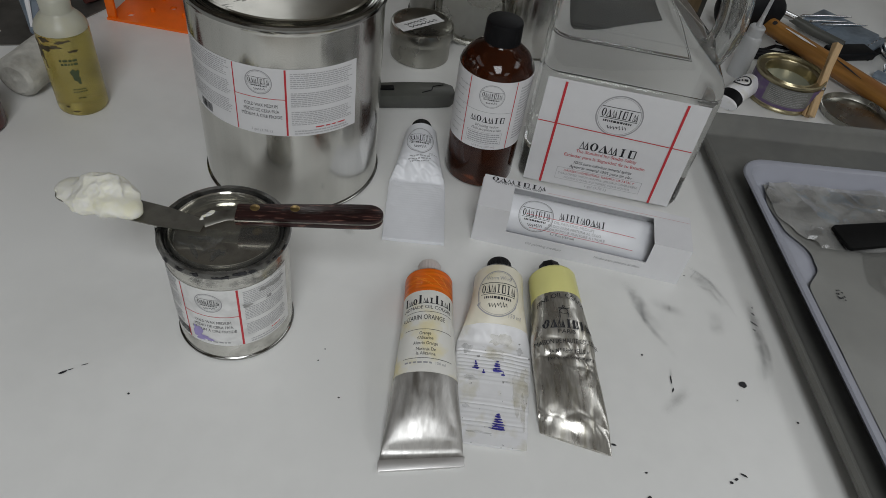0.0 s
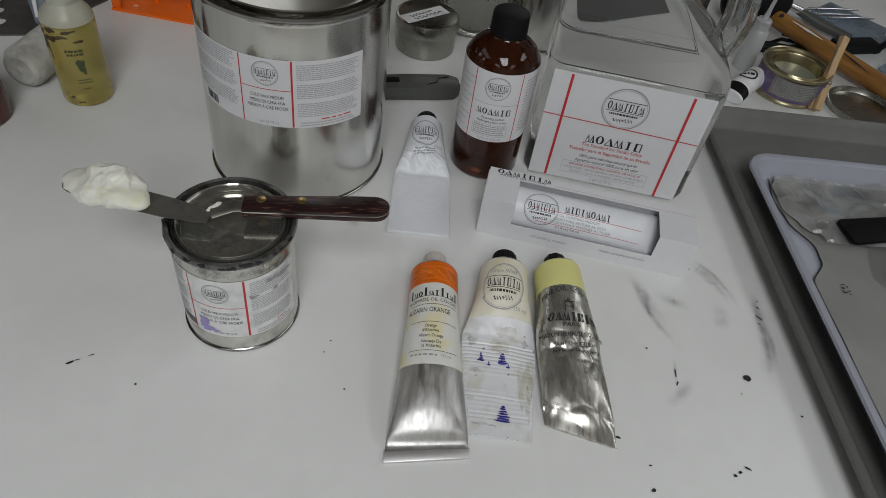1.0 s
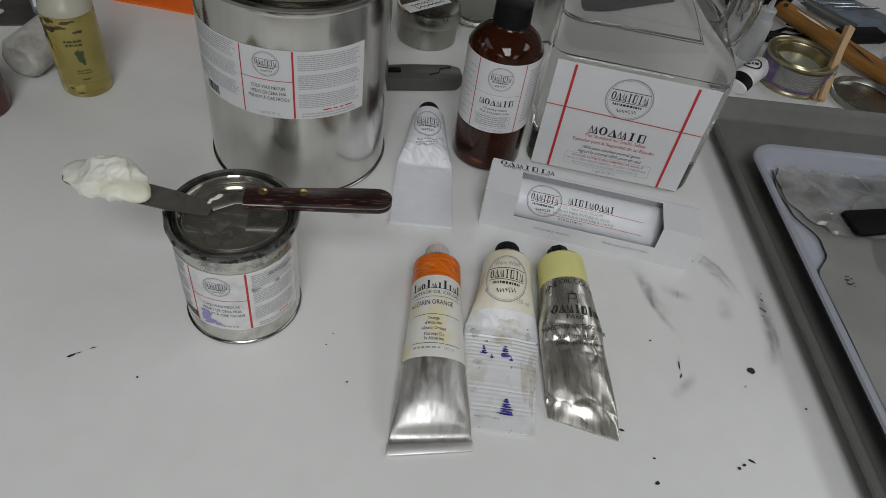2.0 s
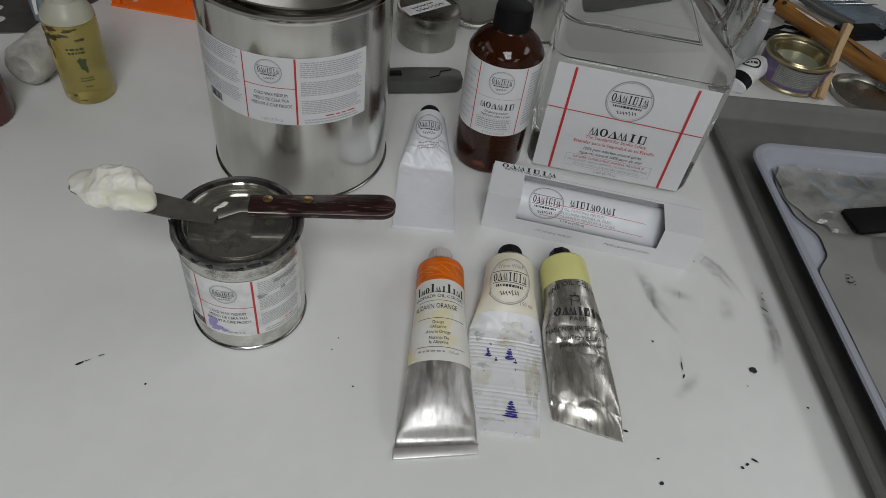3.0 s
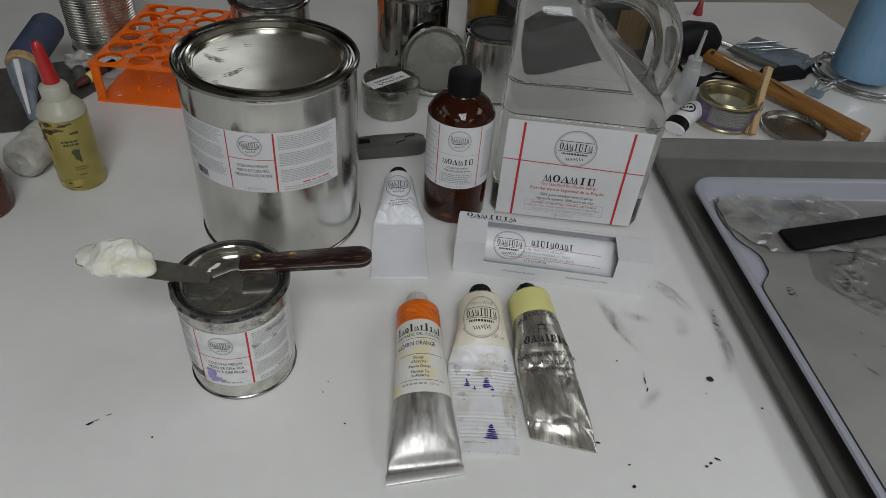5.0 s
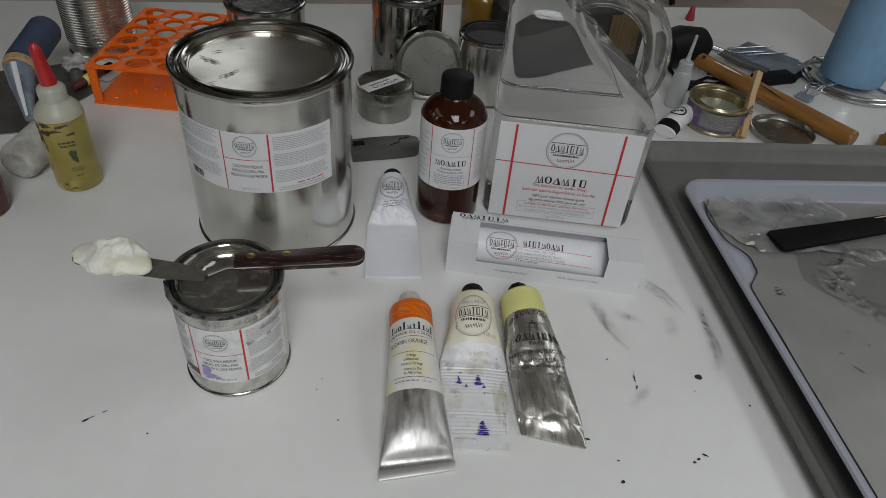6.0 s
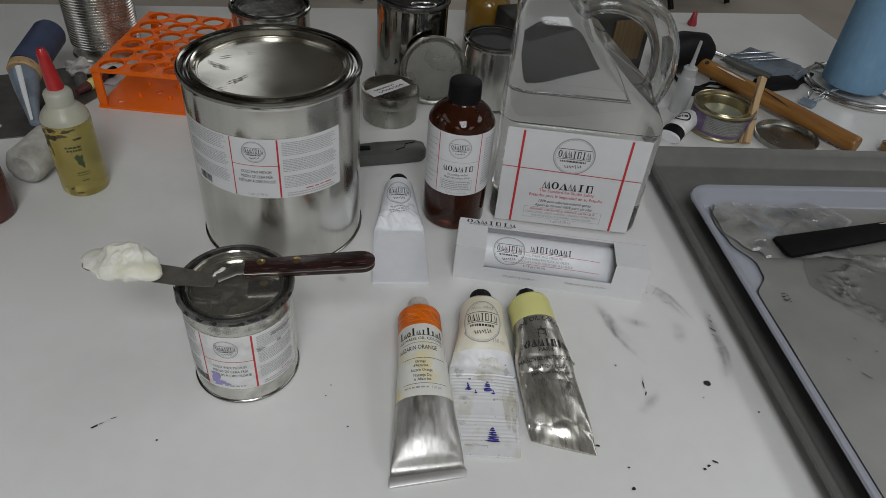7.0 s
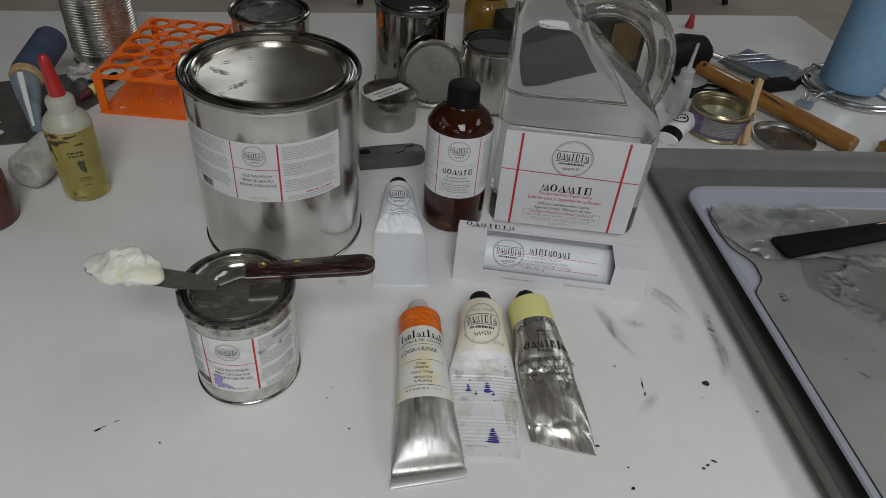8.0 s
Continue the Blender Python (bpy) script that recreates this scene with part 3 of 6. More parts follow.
front = [(0, 0, 0), (BL, 0, 0), (BL, 0, BH), (WX1, 0, BH), (WX1, 0, WZ), (WX0, 0, WZ), (WX0, 0, BH), (0, 0, BH)]
topp = [(0, 0, BH), (WX0, 0, BH), (WX0, WV, BH), (WX1, WV, BH), (WX1, 0, BH), (BL, 0, BH), (BL, BD, BH), (0, BD, BH)]
part("front_panel", plate(front, T, (0, 1, 0)), "card", carton)
part("top_panel", plate(topp, T, (0, 0, 1)), "card", carton)
part("back_panel", plate([(0, BD, 0), (BL, BD, 0), (BL, BD, BH), (0, BD, BH)], T, (0, -1, 0)), "card", carton)
part("bottom_panel", plate([(0.001, 0.001, 0.0002), (BL - 0.001, 0.001, 0.0002), (BL - 0.001, BD - 0.001, 0.0002), (0.001, BD - 0.001, 0.0002)], T, (0, 0, 1)), "card_in", carton)
for ex, sx in ((0.0, -1), (BL, 1)):
    part("end_flap", plate([(ex, 0.001, 0), (ex, BD - 0.001, 0), (ex, BD - 0.003, BH - 0.0005), (ex, 0.003, BH - 0.0005)], T, (sx, 0, 0)), "card", carton, "tucked end flap")


# ---- paint tubes: sections (s, half width, half height) from the crimped end to the shoulder ----
class TubeForm:
    def __init__(self, secs, dent=0.0, dscale=60.0, seed=0, pleats=None, folds=()):
        self.secs, self.dent, self.dscale, self.seed, self.pleats, self.folds = secs, dent, dscale, seed, pleats, folds

    def at(self, s):
        q = self.secs
        for i in range(len(q) - 1):
            if s <= q[i + 1][0]:
                a, b = q[i], q[i + 1]
                span = b[0] - a[0]
                k = min(1, max(0, (s - a[0]) / span))
                out = []
                for c in (1, 2):
                    d = (b[c] - a[c]) / span
                    d0 = (a[c] - q[i - 1][c]) / (a[0] - q[i - 1][0]) if i else d
                    d1 = (q[i + 2][c] - b[c]) / (q[i + 2][0] - b[0]) if i + 2 < len(q) else d
                    m0 = 2 * d * d0 / (d + d0) if d * d0 > 0 else 0.0
                    m1 = 2 * d * d1 / (d + d1) if d * d1 > 0 else 0.0
                    out.append((2 * k ** 3 - 3 * k * k + 1) * a[c] + (k ** 3 - 2 * k * k + k) * span * m0 + (3 * k * k - 2 * k ** 3) * b[c] + (k ** 3 - k * k) * span * m1)
                if self.pleats:
                    out[0] *= 1 + 0.022 * noise.noise((s * 170, self.seed, 0)) * min(1, max(0, (self.pleats[-1][1] + 0.01 - s) / 0.02))
                return tuple(out)
        return q[-1][1:]

    def relief(self, x, s):
        w, h = self.at(s)
        d = self.dent * noise.noise((x * self.dscale, s * self.dscale * 0.7, self.seed)) if self.dent else 0.0
        d += 0.5 * self.dent * (0.4 - abs(noise.noise((x * self.dscale * 2.1, s * self.dscale * 1.3, self.seed + 5)))) if self.dent else 0.0
        fade = min(1, h / 0.004) * min(1, max(0, (self.secs[-1][0] - s) / 0.02))
        d *= fade
        for mid, spread, amp, grain in self.folds:  # crumpled, sharply creased places
            g = math.exp(-((s - mid) / spread) ** 2)
            if g > 0.02:
                q = Vector((x * grain + 0.4 * s * grain, s * grain, self.seed + mid * 90))
                cell = noise.voronoi(q, distance_metric="DISTANCE")[0]
                d += fade * g * amp * ((cell[1] - cell[0]) - 0.35 + 0.8 * noise.noise(q * 0.6))
        if self.pleats:
            for a, b, period, amp in self.pleats:
                if a < s < b:
                    d += amp * (abs(math.sin(math.pi * s / period)) ** 0.6 - 0.5)
        return d

    def top(self, x, s, off=0.0):
        w, h = self.at(s)
        q = min(1, abs(x) / w)
        return h + h * math.sqrt(max(0, 1 - q * q)) + self.relief(x, s) + off

    def shell(self, s0, s1, ns=60, n=56, off=0.0, a0=0.0, a1=360.0, caps=True):
        bm = bmesh.new()
        rings = []
        closed = a1 - a0 >= 360
        m = n if closed else n + 1
        for i in range(ns + 1):
            s = s0 + (s1 - s0) * i / ns
            w, h = self.at(s)
            row = []
            for k in range(m):
                a = radians(a0 + (a1 - a0) * k / n)
                x = (w + off) * math.cos(a)
                z = h + (h + off) * math.sin(a)
                if math.sin(a) > 0:
                    z += self.relief(x, s) * min(1, math.sin(a) * 3)
                row.append(bm.verts.new((x, s, max(0.0001, z))))
            rings.append(row)
        for a, b in zip(rings, rings[1:]):
            for k in range(m if closed else n):
                j = (k + 1) % m
                bm.faces.new((a[k], a[j], b[j], b[k]))
        if caps and closed:
            bm.faces.new(rings[0][::-1])
            bm.faces.new(rings[-1])
        bmesh.ops.recalc_face_normals(bm, faces=bm.faces)
        return bm

    def lay(self, bm, s_mid, off=0.0004, turn=0.0, u_mid=0.0):
        """Lays flat print (x-z plane, centred at 0) on the tube's upper side, its middle at s_mid."""
        c, sn = math.cos(radians(turn)), math.sin(radians(turn))
        for p in bm.verts:
            u, v = p.co.x * c - p.co.z * sn + u_mid, p.co.x * sn + p.co.z * c
            s = s_mid + v
            w, h = self.at(s)
            if h > 0.6 * w:
                x = w * math.sin(max(-1.5, min(1.5, u / w)))
            else:
                x = u
            p.co = Vector((x, s, self.top(x, s, off)))
        return bm


def laid(x0, y0, x1, y1):
    """The pose of a tube whose crimp is at the first place and whose shoulder points to the second."""
    return pose(x0, y0, 0.0002, 0, 0, -math.degrees(math.atan2(x1 - x0, y1 - y0)))


def screw_cap(r, h, flutes=24, depth=0.04, n=96, taper=0.92):
    bm = lathe([(0, 0), (r, 0), (r, h * 0.15), (r * (1 + taper) / 2, h * 0.5), (r * taper, h * 0.9), (r * taper * 0.93, h), (0, h)], n)
    for p in bm.verts:
        q = math.hypot(p.co.x, p.co.y)
        if q > 0.5 * r and p.co.z < h * 0.95:
            k = 1 - depth * (0.5 + 0.5 * math.cos(flutes * math.atan2(p.co.y, p.co.x)))
            p.co.x, p.co.y = p.co.x * k, p.co.y * k
    return bm


def along(s, z):
    """Turns an upright lathe so that it points along the tube, from s."""
    return Matrix.Translation((0, s, z)) @ Matrix.Rotation(radians(-90), 4, "X")


# the orange tube
t1 = thing("paint_tube", laid(0.0825, 0.2335, 0.097, 0.402), "oil paint tube with orange band, white label, bare aluminium end", "paint tube", "oil paint tubes")
L1 = 0.160
f1 = TubeForm([(0, 0.0308, 0.0012), (0.011, 0.0300, 0.0014), (0.018, 0.0292, 0.0062), (0.032, 0.0275, 0.0108), (0.06, 0.0248, 0.0146), (0.09, 0.0225, 0.0170), (0.125, 0.0203, 0.0190), (L1, 0.0198, 0.0196)], 0.0006, 60, 3)
def askew(bm, slope, reach):
    """Lets the crimped end run askew to the tube."""
    for p in bm.verts:
        p.co.y += max(0, 1 - p.co.y / reach) * slope * p.co.x
    return bm


part("foil_body", askew(f1.shell(0, L1 - 0.001, 90), 0.13, 0.05), "foil", t1, "bare aluminium")
part("printed_label", f1.shell(0.0630, 0.1363, 40, off=0.00025, a0=-60, a1=240), "label_yel", t1, "white label with yellow paint stains")
part("color_band", f1.shell(0.1363, L1 - 0.0005, 20, off=0.00025), "orange_band", t1, "brushed orange band")
part("crimp", askew(moved(rbox(0.0622, 0.008, 0.0026, 0.0009), pose(0, 0.004, 0.0008, 11)), 0.13, 0.05), "foil_edge", t1, "folded flat end")
zc = 0.0196
part("shoulder", moved(lathe([(0.0198, 0), (0.0196, 0.0012), (0.012, 0.0045), (0.0098, 0.0050), (0.0098, 0.0085), (0, 0.0085)], 64), along(L1 - 0.0006, zc)), "foil", t1)
part("cap", moved(screw_cap(0.0110, 0.0160), along(L1 + 0.0045, zc)), "cap_pinkish", t1, "pale plastic cap")

# the white tube
t2 = thing("paint_tube", laid(0.134, 0.2505, 0.158, 0.399), "used white paint tube, squeezed flat and pleated, blue smudges", "paint tube", "oil paint tubes")
L2 = 0.1505
f2 = TubeForm([(0, 0.0278, 0.0016), (0.04, 0.0293, 0.0022), (0.075, 0.0312, 0.0032), (0.088, 0.0309, 0.0042), (0.105, 0.0262, 0.0110), (0.125, 0.0222, 0.0170), (L2, 0.0206, 0.0196)], 0.0012, 60, 9, pleats=((0.010, 0.042, 0.0037, 0.0006), (0.052, 0.082, 0.0035, 0.0008)), folds=((0.094, 0.012, 0.0030, 80), (0.03, 0.03, 0.0008, 70)))
part("tube_body", f2.shell(0, L2 - 0.001, 130), "tube_white", t2, "pleated worn white tube")
part("color_band", f2.shell(0.1015, L2 - 0.0005, 30, off=0.00025), "cream", t2, "cream painted upper part")
part("shoulder", moved(lathe([(0.0204, 0), (0.0196, 0.0012), (0.011, 0.004), (0.0092, 0.0045), (0.0092, 0.0085), (0, 0.0085)], 64), along(L2 - 0.0006, 0.0196)), "foil", t2)
part("cap", moved(screw_cap(0.0118, 0.0150, 30, 0.05), along(L2 + 0.004, 0.0196)), "black", t2, "black fluted cap")

# the grey tube with the yellow band
t3 = thing("paint_tube", laid(0.200, 0.2510, 0.206, 0.399), "crumpled silver paint tube with pale yellow band", "paint tube", "oil paint tubes")
L3 = 0.149
f3 = TubeForm([(0, 0.0262, 0.0014), (0.008, 0.0266, 0.0030), (0.018, 0.0272, 0.0056), (0.04, 0.0268, 0.0086), (0.066, 0.0264, 0.0100), (0.078, 0.0266, 0.0128), (0.1, 0.0240, 0.0160), (0.125, 0.0212, 0.0186), (L3, 0.0205, 0.0196)], 0.0012, 30, 21, folds=((0.068, 0.013, 0.0034, 75), (0.016, 0.010, 0.0026, 62), (0.100, 0.02, 0.0008, 60)))
bm = askew(f3.shell(0, L3 - 0.001, 170, 110), -0.34, 0.04)
part("foil_body", bm, "foil_old", t3, "crumpled silver foil")
part("color_band", f3.shell(0.1215, L3 - 0.0005, 20, off=0.0003), "yellow_band", t3, "pale yellow painted band")
part("shoulder", moved(lathe([(0.0203, 0), (0.0196, 0.0012), (0.011, 0.004), (0.0092, 0.0045), (0.0092, 0.007), (0, 0.007)], 64), along(L3 - 0.0006, 0.0196)), "yellow_band", t3)
part("cap", moved(lathe([(0, 0), (0.0118, 0), (0.0118, 0.005), (0.0090, 0.0140), (0, 0.0140)], 8), along(L3 + 0.003, 0.0196)), "black", t3, "eight-sided black cap")

# the gel tube lying behind them
t4 = thing("medium_tube", laid(0.0873, 0.4615, 0.1020, 0.6120), "white gel tube, half rolled flat, with black cap", "paint tube", "oil paint tubes")
L4 = 0.148
f4 = TubeForm([(0, 0.0298, 0.0010), (0.083, 0.0288, 0.0026), (0.090, 0.0272, 0.0058), (0.099, 0.0240, 0.0110), (0.118, 0.0205, 0.0150), (L4, 0.0168, 0.0172)], 0.0016, 60, 31, pleats=((0.004, 0.083, 0.0033, 0.0002),), folds=((0.094, 0.014, 0.0058, 95),))
part("tube_body", f4.shell(0, L4 - 0.001, 180, 80), "tube_gel", t4, sharp=50)
flap = rbox(0.059, 0.0835, 0.0032, 0.0008, 2)
bmesh.ops.subdivide_edges(flap, edges=[e for e in flap.edges if abs(e.verts[0].co.y - e.verts[1].co.y) > 0.05], cuts=60)
for p in flap.verts:
    p.co.y += 0.0418
    if p.co.z > 0.0012:
        p.co.z += 0.00024 * math.sin(p.co.y * 2 * math.pi / 0.0033) * (0.6 + noise.noise((0, p.co.y * 60, 8))) + 0.0012 * noise.noise((p.co.x * 30, p.co.y * 26, 3))
    p.co.x *= 1 - 0.04 * p.co.y / 0.08
part("rolled_end", flap, "tube_gel", t4, "flat rolled end with pleats")
part("shoulder", moved(lathe([(0.0163, 0), (0.0155, 0.0012), (0.010, 0.004), (0.0092, 0.0045), (0.0092, 0.007), (0, 0.007)], 64), along(L4 - 0.0006, 0.0172)), "tube_gel", t4)
part("cap", moved(screw_cap(0.0120, 0.0125, 30, 0.05), along(L4 + 0.004, 0.0172)), "black", t4, "black fluted cap")
# the tube inside the carton
boxed = thing("medium_tube", pose(0.144, 0.47, 0, 0, 0, -15.7) @ Matrix.Translation((0.173, 0.0238, 0.0222)) @ Matrix.Rotation(radians(42), 4, "X") @ Matrix.Rotation(radians(90), 4, "Z") @ Matrix.Translation((0, 0, -0.0195)), "white gel tube packed in its carton", "paint tube", "oil paint tubes")
f5 = TubeForm([(-0.014, 0.0210, 0.0015), (-0.006, 0.0210, 0.005), (0.006, 0.0208, 0.0125), (0.02, 0.0206, 0.0155), (0.055, 0.0198, 0.0182), (0.155, 0.0195, 0.0195)], 0.0006, 60, 44)
part("tube_body", f5.shell(-0.014, 0.155, 90), "tube_gel", boxed)
part("crimp", f5.shell(-0.013, 0.003, 14, off=0.0003, a0=0, a1=180), "foil", boxed, "bare folded foil end")



# ---- sheet pan and plastic tray ----
PAN = pose(0.437, 0.686, 0, 0, 0, -4.8)
PW, PL = 0.46, 0.66
pan = thing("sheet_pan", PAN, "dull grey metal sheet pan with rolled rim", "pan")
prof = [(-0.014, 0.0), (-0.004, 0.012), (0.0, 0.0165), (0.0, 0.0205), (-0.003, 0.0222), (-0.007, 0.0205), (-0.011, 0.016), (-0.02, 0.004), (-0.024, 0.0022)]
loops = [[(x + PW / 2, y - PL / 2, z) for x, y, z in rr_loop(PW + 2 * o, PL + 2 * o, max(0.006, 0.026 + o), z)] for o, z in prof]
part("pan_rim", loft(loops[1:7], False, False), "pan", pan, "rolled metal rim")
part("pan_floor", loft([loops[1], loops[0]], False, True), "pan", pan)
part("pan_floor", loft(loops[6:], False, True), "pan", pan)
TRAY = pose(0.457, 0.589, 0.0023, 0, 0, -4.8)
TW, TL = 0.36, 0.50
tray = thing("palette_tray", TRAY, "pale lavender-grey plastic tray with rounded corners", "tray")
prof = [(-0.016, 0.0), (-0.006, 0.017), (-0.0015, 0.0205), (0.0, 0.0195), (0.0006, 0.0208), (-0.001, 0.0225), (-0.004, 0.0228), (-0.0085, 0.021), (-0.0105, 0.018), (-0.0175, 0.0035), (-0.021, 0.0015)]
loops = [[(x + TW / 2, y - TL / 2, z) for x, y, z in rr_loop(TW + 2 * o, TL + 2 * o, 0.032 + o, z, 12)] for o, z in prof]
part("tray_rim", loft(loops[2:8], False, False), "tray", tray, "rounded plastic rim")
part("tray_body", loft([loops[2], loops[1], loops[0]], False, True), "tray", tray)
part("tray_floor", loft(loops[7:], False, True), "tray", tray)


# ---- print on the labels ----
rng = random.Random(7)


def outline_of(loop, inner):
    """A flat closed outline between two loops of as many points."""
    bm = bmesh.new()
    a, d = [bm.verts.new((x, 0, z)) for x, z in loop], [bm.verts.new((x, 0, z)) for x, z in inner]
    for q in range(len(a)):
        bm.faces.new((a[q], a[(q + 1) % len(a)], d[(q + 1) % len(a)], d[q]))
    return bm


def wordmark(u, v, width, h, n, thick=0.27, low=False):
    """A brand word as a row of plain closed shapes, ovals, wedges and frames with thick and thin sides; low: small ones with tall stems between."""
    out, step, b = [], width / n, v - h / 2
    for i in range(n):
        c, k = u - width / 2 + (i + 0.5) * step, (0, 1, 2, 3, 4, 3, 2)[(i + n) % 7]
        w = step * (0.84, 0.98, 1.0, 0.55, 0.72)[k]
        t, e = w * thick, h * 0.085
        top = h
        if low and i % 3 != 1:
            top = h * 0.64
        elif low:
            k, w, t = 3, step * 0.5, step * 0.26
        if k == 0:
            out.append(outline_of(*[[(c + r * math.cos(2 * math.pi * q / 24), b + top / 2 + z * math.sin(2 * math.pi * q / 24)) for q in range(24)] for r, z in ((w / 2, top / 2), (w / 2 - t, top / 2 - e))]))
        elif k == 1:
            out.append(outline_of([(c - w / 2, b), (c + w / 2, b), (c + w * 0.05, b + top)], [(c - w / 2 + t * 0.6, b + e), (c + w / 2 - t * 1.3, b + e), (c - w * 0.02, b + top * 0.78)]))
        elif k == 2:
            for x, g in ((c - w * 0.24, 0.5), (c + w * 0.24, 1.0)):
                out.append(outline_of([(x - w * 0.25, b), (x + w * 0.25, b), (x, b + top)], [(x - w * 0.25 + t * 0.35 * g, b + e * 0.7), (x + w * 0.25 - t * 0.8 * g, b + e * 0.7), (x, b + top * 0.66)]))
        elif k == 3:
            out.append(sheet(c - t * 0.75, c + t * 0.75, b, b + top, 1, 1))
            for z in (b, b + top - e):
                out.append(sheet(c - w * 0.45, c + w * 0.45, z, z + e, 2, 1))
        else:
            out.append(outline_of([(c - w / 2, b), (c + w / 2, b), (c + w / 2, b + top), (c - w / 2, b + top)], [(c - w / 2 + t * 1.2, b + e), (c + w / 2 - t * 0.6, b + e), (c + w / 2 - t * 0.6, b + top - e), (c - w / 2 + t * 1.2, b + top - e)]))
    return joined(*out)


def scribble(u, v, width, h, seed=0, thick=0.0004):
    """A signature-like squiggle."""
    r = random.Random(seed)
    pts = [(u - width / 2 + width * i / 22, v + h * 0.5 * math.sin(i * 1.9 + r.random()) * (0.4 + 0.6 * r.random()) + h * 0.3 * (i / 22 - 0.5)) for i in range(23)]
    bm = bmesh.new()
    prev = None
    for x, z in pts:
        cur = (bm.verts.new((x, 0, z - thick)), bm.verts.new((x + thick * 0.4, 0, z + thick)))
        if prev:
            bm.faces.new((prev[0], cur[0], cur[1], prev[1]))
        prev = cur
    return bm


def rose(u, v, r, wide):
    """The round maker's mark: a ring, with plain shapes for its words."""
    return joined(ring(u, v, r, wide * 0.95, 56), ring(u, v, r - wide * 1.6, wide * 0.3, 56)), joined(wordmark(u, v + r * 0.10, r * 1.58, r * 0.40, 7), sheet(u - r * 0.82, u + r * 0.82, v + r * 0.37, v + r * 0.40, 8, 1),
        sheet(u - r * 0.80, u + r * 0.80, v - r * 0.17, v - r * 0.145, 8, 1), bars(u - r * 0.62, u + r * 0.62, v - r * 0.29, r * 0.10, 14, random.Random(4), 0.3), scribble(u + r * 0.02, v - r * 0.56, r * 0.84, r * 0.22, 3, r * 0.026))


def frame_box(u0, u1, v0, v1, t):
    return joined(sheet(u0, u1, v0, v0 + t, 20, 1), sheet(u0, u1, v1 - t, v1, 20, 1), sheet(u0, u0 + t, v0, v1, 1, 2), sheet(u1 - t, u1, v0, v1, 1, 2))


def small_print(u0, u1, v0, v1, lines, per=9, fill=0.5, gaps=()):
    step = (v1 - v0) / lines
    return joined(*[bars(u0, u1, v1 - (i + 0.5) * step, step * fill, per * 2, rng, 0.16, 0.10) for i in range(lines) if i not in gaps])


def blob(u, v, ru, rv, seed, n=28, rough=0.45):
    bm = bmesh.new()
    c = bm.verts.new((u, 0, v))
    ps = []
    for i in range(n):
        a = 2 * math.pi * i / n
        k = 1 + rough * 2 * noise.noise((math.cos(a) * 1.6 + seed, math.sin(a) * 1.6, seed * 0.7)) + rough * 0.5 * noise.noise((math.cos(a) * 5 + seed, math.sin(a) * 5, 2.0))
        ps.append(bm.verts.new((u + ru * k * math.cos(a), 0, v + rv * k * math.sin(a))))
    for i in range(n):
        bm.faces.new((c, ps[i], ps[(i + 1) % n]))
    return bm


def can_label(can, R, uc, half, z0, z1, zh, u0, u1, rr, paper, quantity):
    """Wrap-round label: middle panel between two red lines, fine print on both wings."""
    lab = part("label", bend(sheet(u0, u1, z0, z1, 60, 2), R, 0.0003), paper, can, "white wrap-round paper label")
    k = half / 0.0217
    for u, t in ((uc - half, 0.0005 * k), (uc + half, 0.0008 * k)):
        part("red_line", bend(sheet(u - t, u + t, z0 + 0.0006, z1 - 0.0006, 1, 1), R, 0.0005), "red", lab)
    part("red_line", bend(sheet(uc - half, uc + half, zh - 0.0003 * k, zh + 0.0003 * k, 12, 1), R, 0.00045), "red", lab)
    a, b = rose(uc, (zh + z1) / 2 + 0.0004, rr, 0.0008 * k)
    part("maker_mark", bend(a, R, 0.0005), "ink_grey", lab)
    part("maker_lettering", bend(b, R, 0.0005), "ink", lab)
    for i, (w, wd) in enumerate((("COLD WAX MEDIUM", 0.028), ("MEDIO DE CERA FRÍA", 0.030), ("MÉDIUM À CIRE FROIDE", 0.0345))):
        part("lettering", bend(words(w, uc + 0.0005, zh - (0.0068 + 0.0050 * i) * k * 1.05, 0.0046 * k, wd * k), R, 0.0005), "ink", lab)
    last = words(quantity, uc, z0 + 0.0042 * k, 0.0036 * k) if quantity else bars(uc - 0.006 * k, uc + 0.012 * k, z0 + 0.0042 * k, 0.0014, 6, rng)
    part("lettering", bend(last, R, 0.0005), "ink_grey", lab)
    ur = uc + half + 0.004 * k
    hgt = z1 - z0
    for f0, f1, n in ((0.72, 0.95, 8), (0.45, 0.67, 8), (0.17, 0.39, 8)):
        part("fine_print", bend(small_print(ur, u1 - 0.004, z0 + f0 * hgt, z0 + f1 * hgt, n, 8), R, 0.0005), "ink_soft", lab)
        part("fine_print", bend(small_print(u0 + 0.005, uc - half - 0.004 * k, z0 + (f0 + 0.03) * hgt, z0 + (f1 + 0.03) * hgt, n, 8), R, 0.0005), "ink_soft", lab)
    part("red_print", bend(bars(ur + 0.02 * k, u1 - 0.012, z0 + 0.125 * hgt, 0.0012, 5, rng), R, 0.0005), "red", lab)
    part("fine_print", bend(small_print(ur + 0.002, u1 - 0.006, z0 + 0.02 * hgt, z0 + 0.10 * hgt, 2, 9), R, 0.0005), "ink_soft", lab)
    part("bar_code", bend(joined(*[sheet(u0 + 0.016 * k + i * 0.0011 * k, u0 + (0.0164 + rng.random() * 0.0004) * k + i * 0.0011 * k, z0 + 0.04 * hgt, z0 + 0.17 * hgt, 1, 1) for i in range(16)]), R, 0.0005), "ink", lab)
    return lab


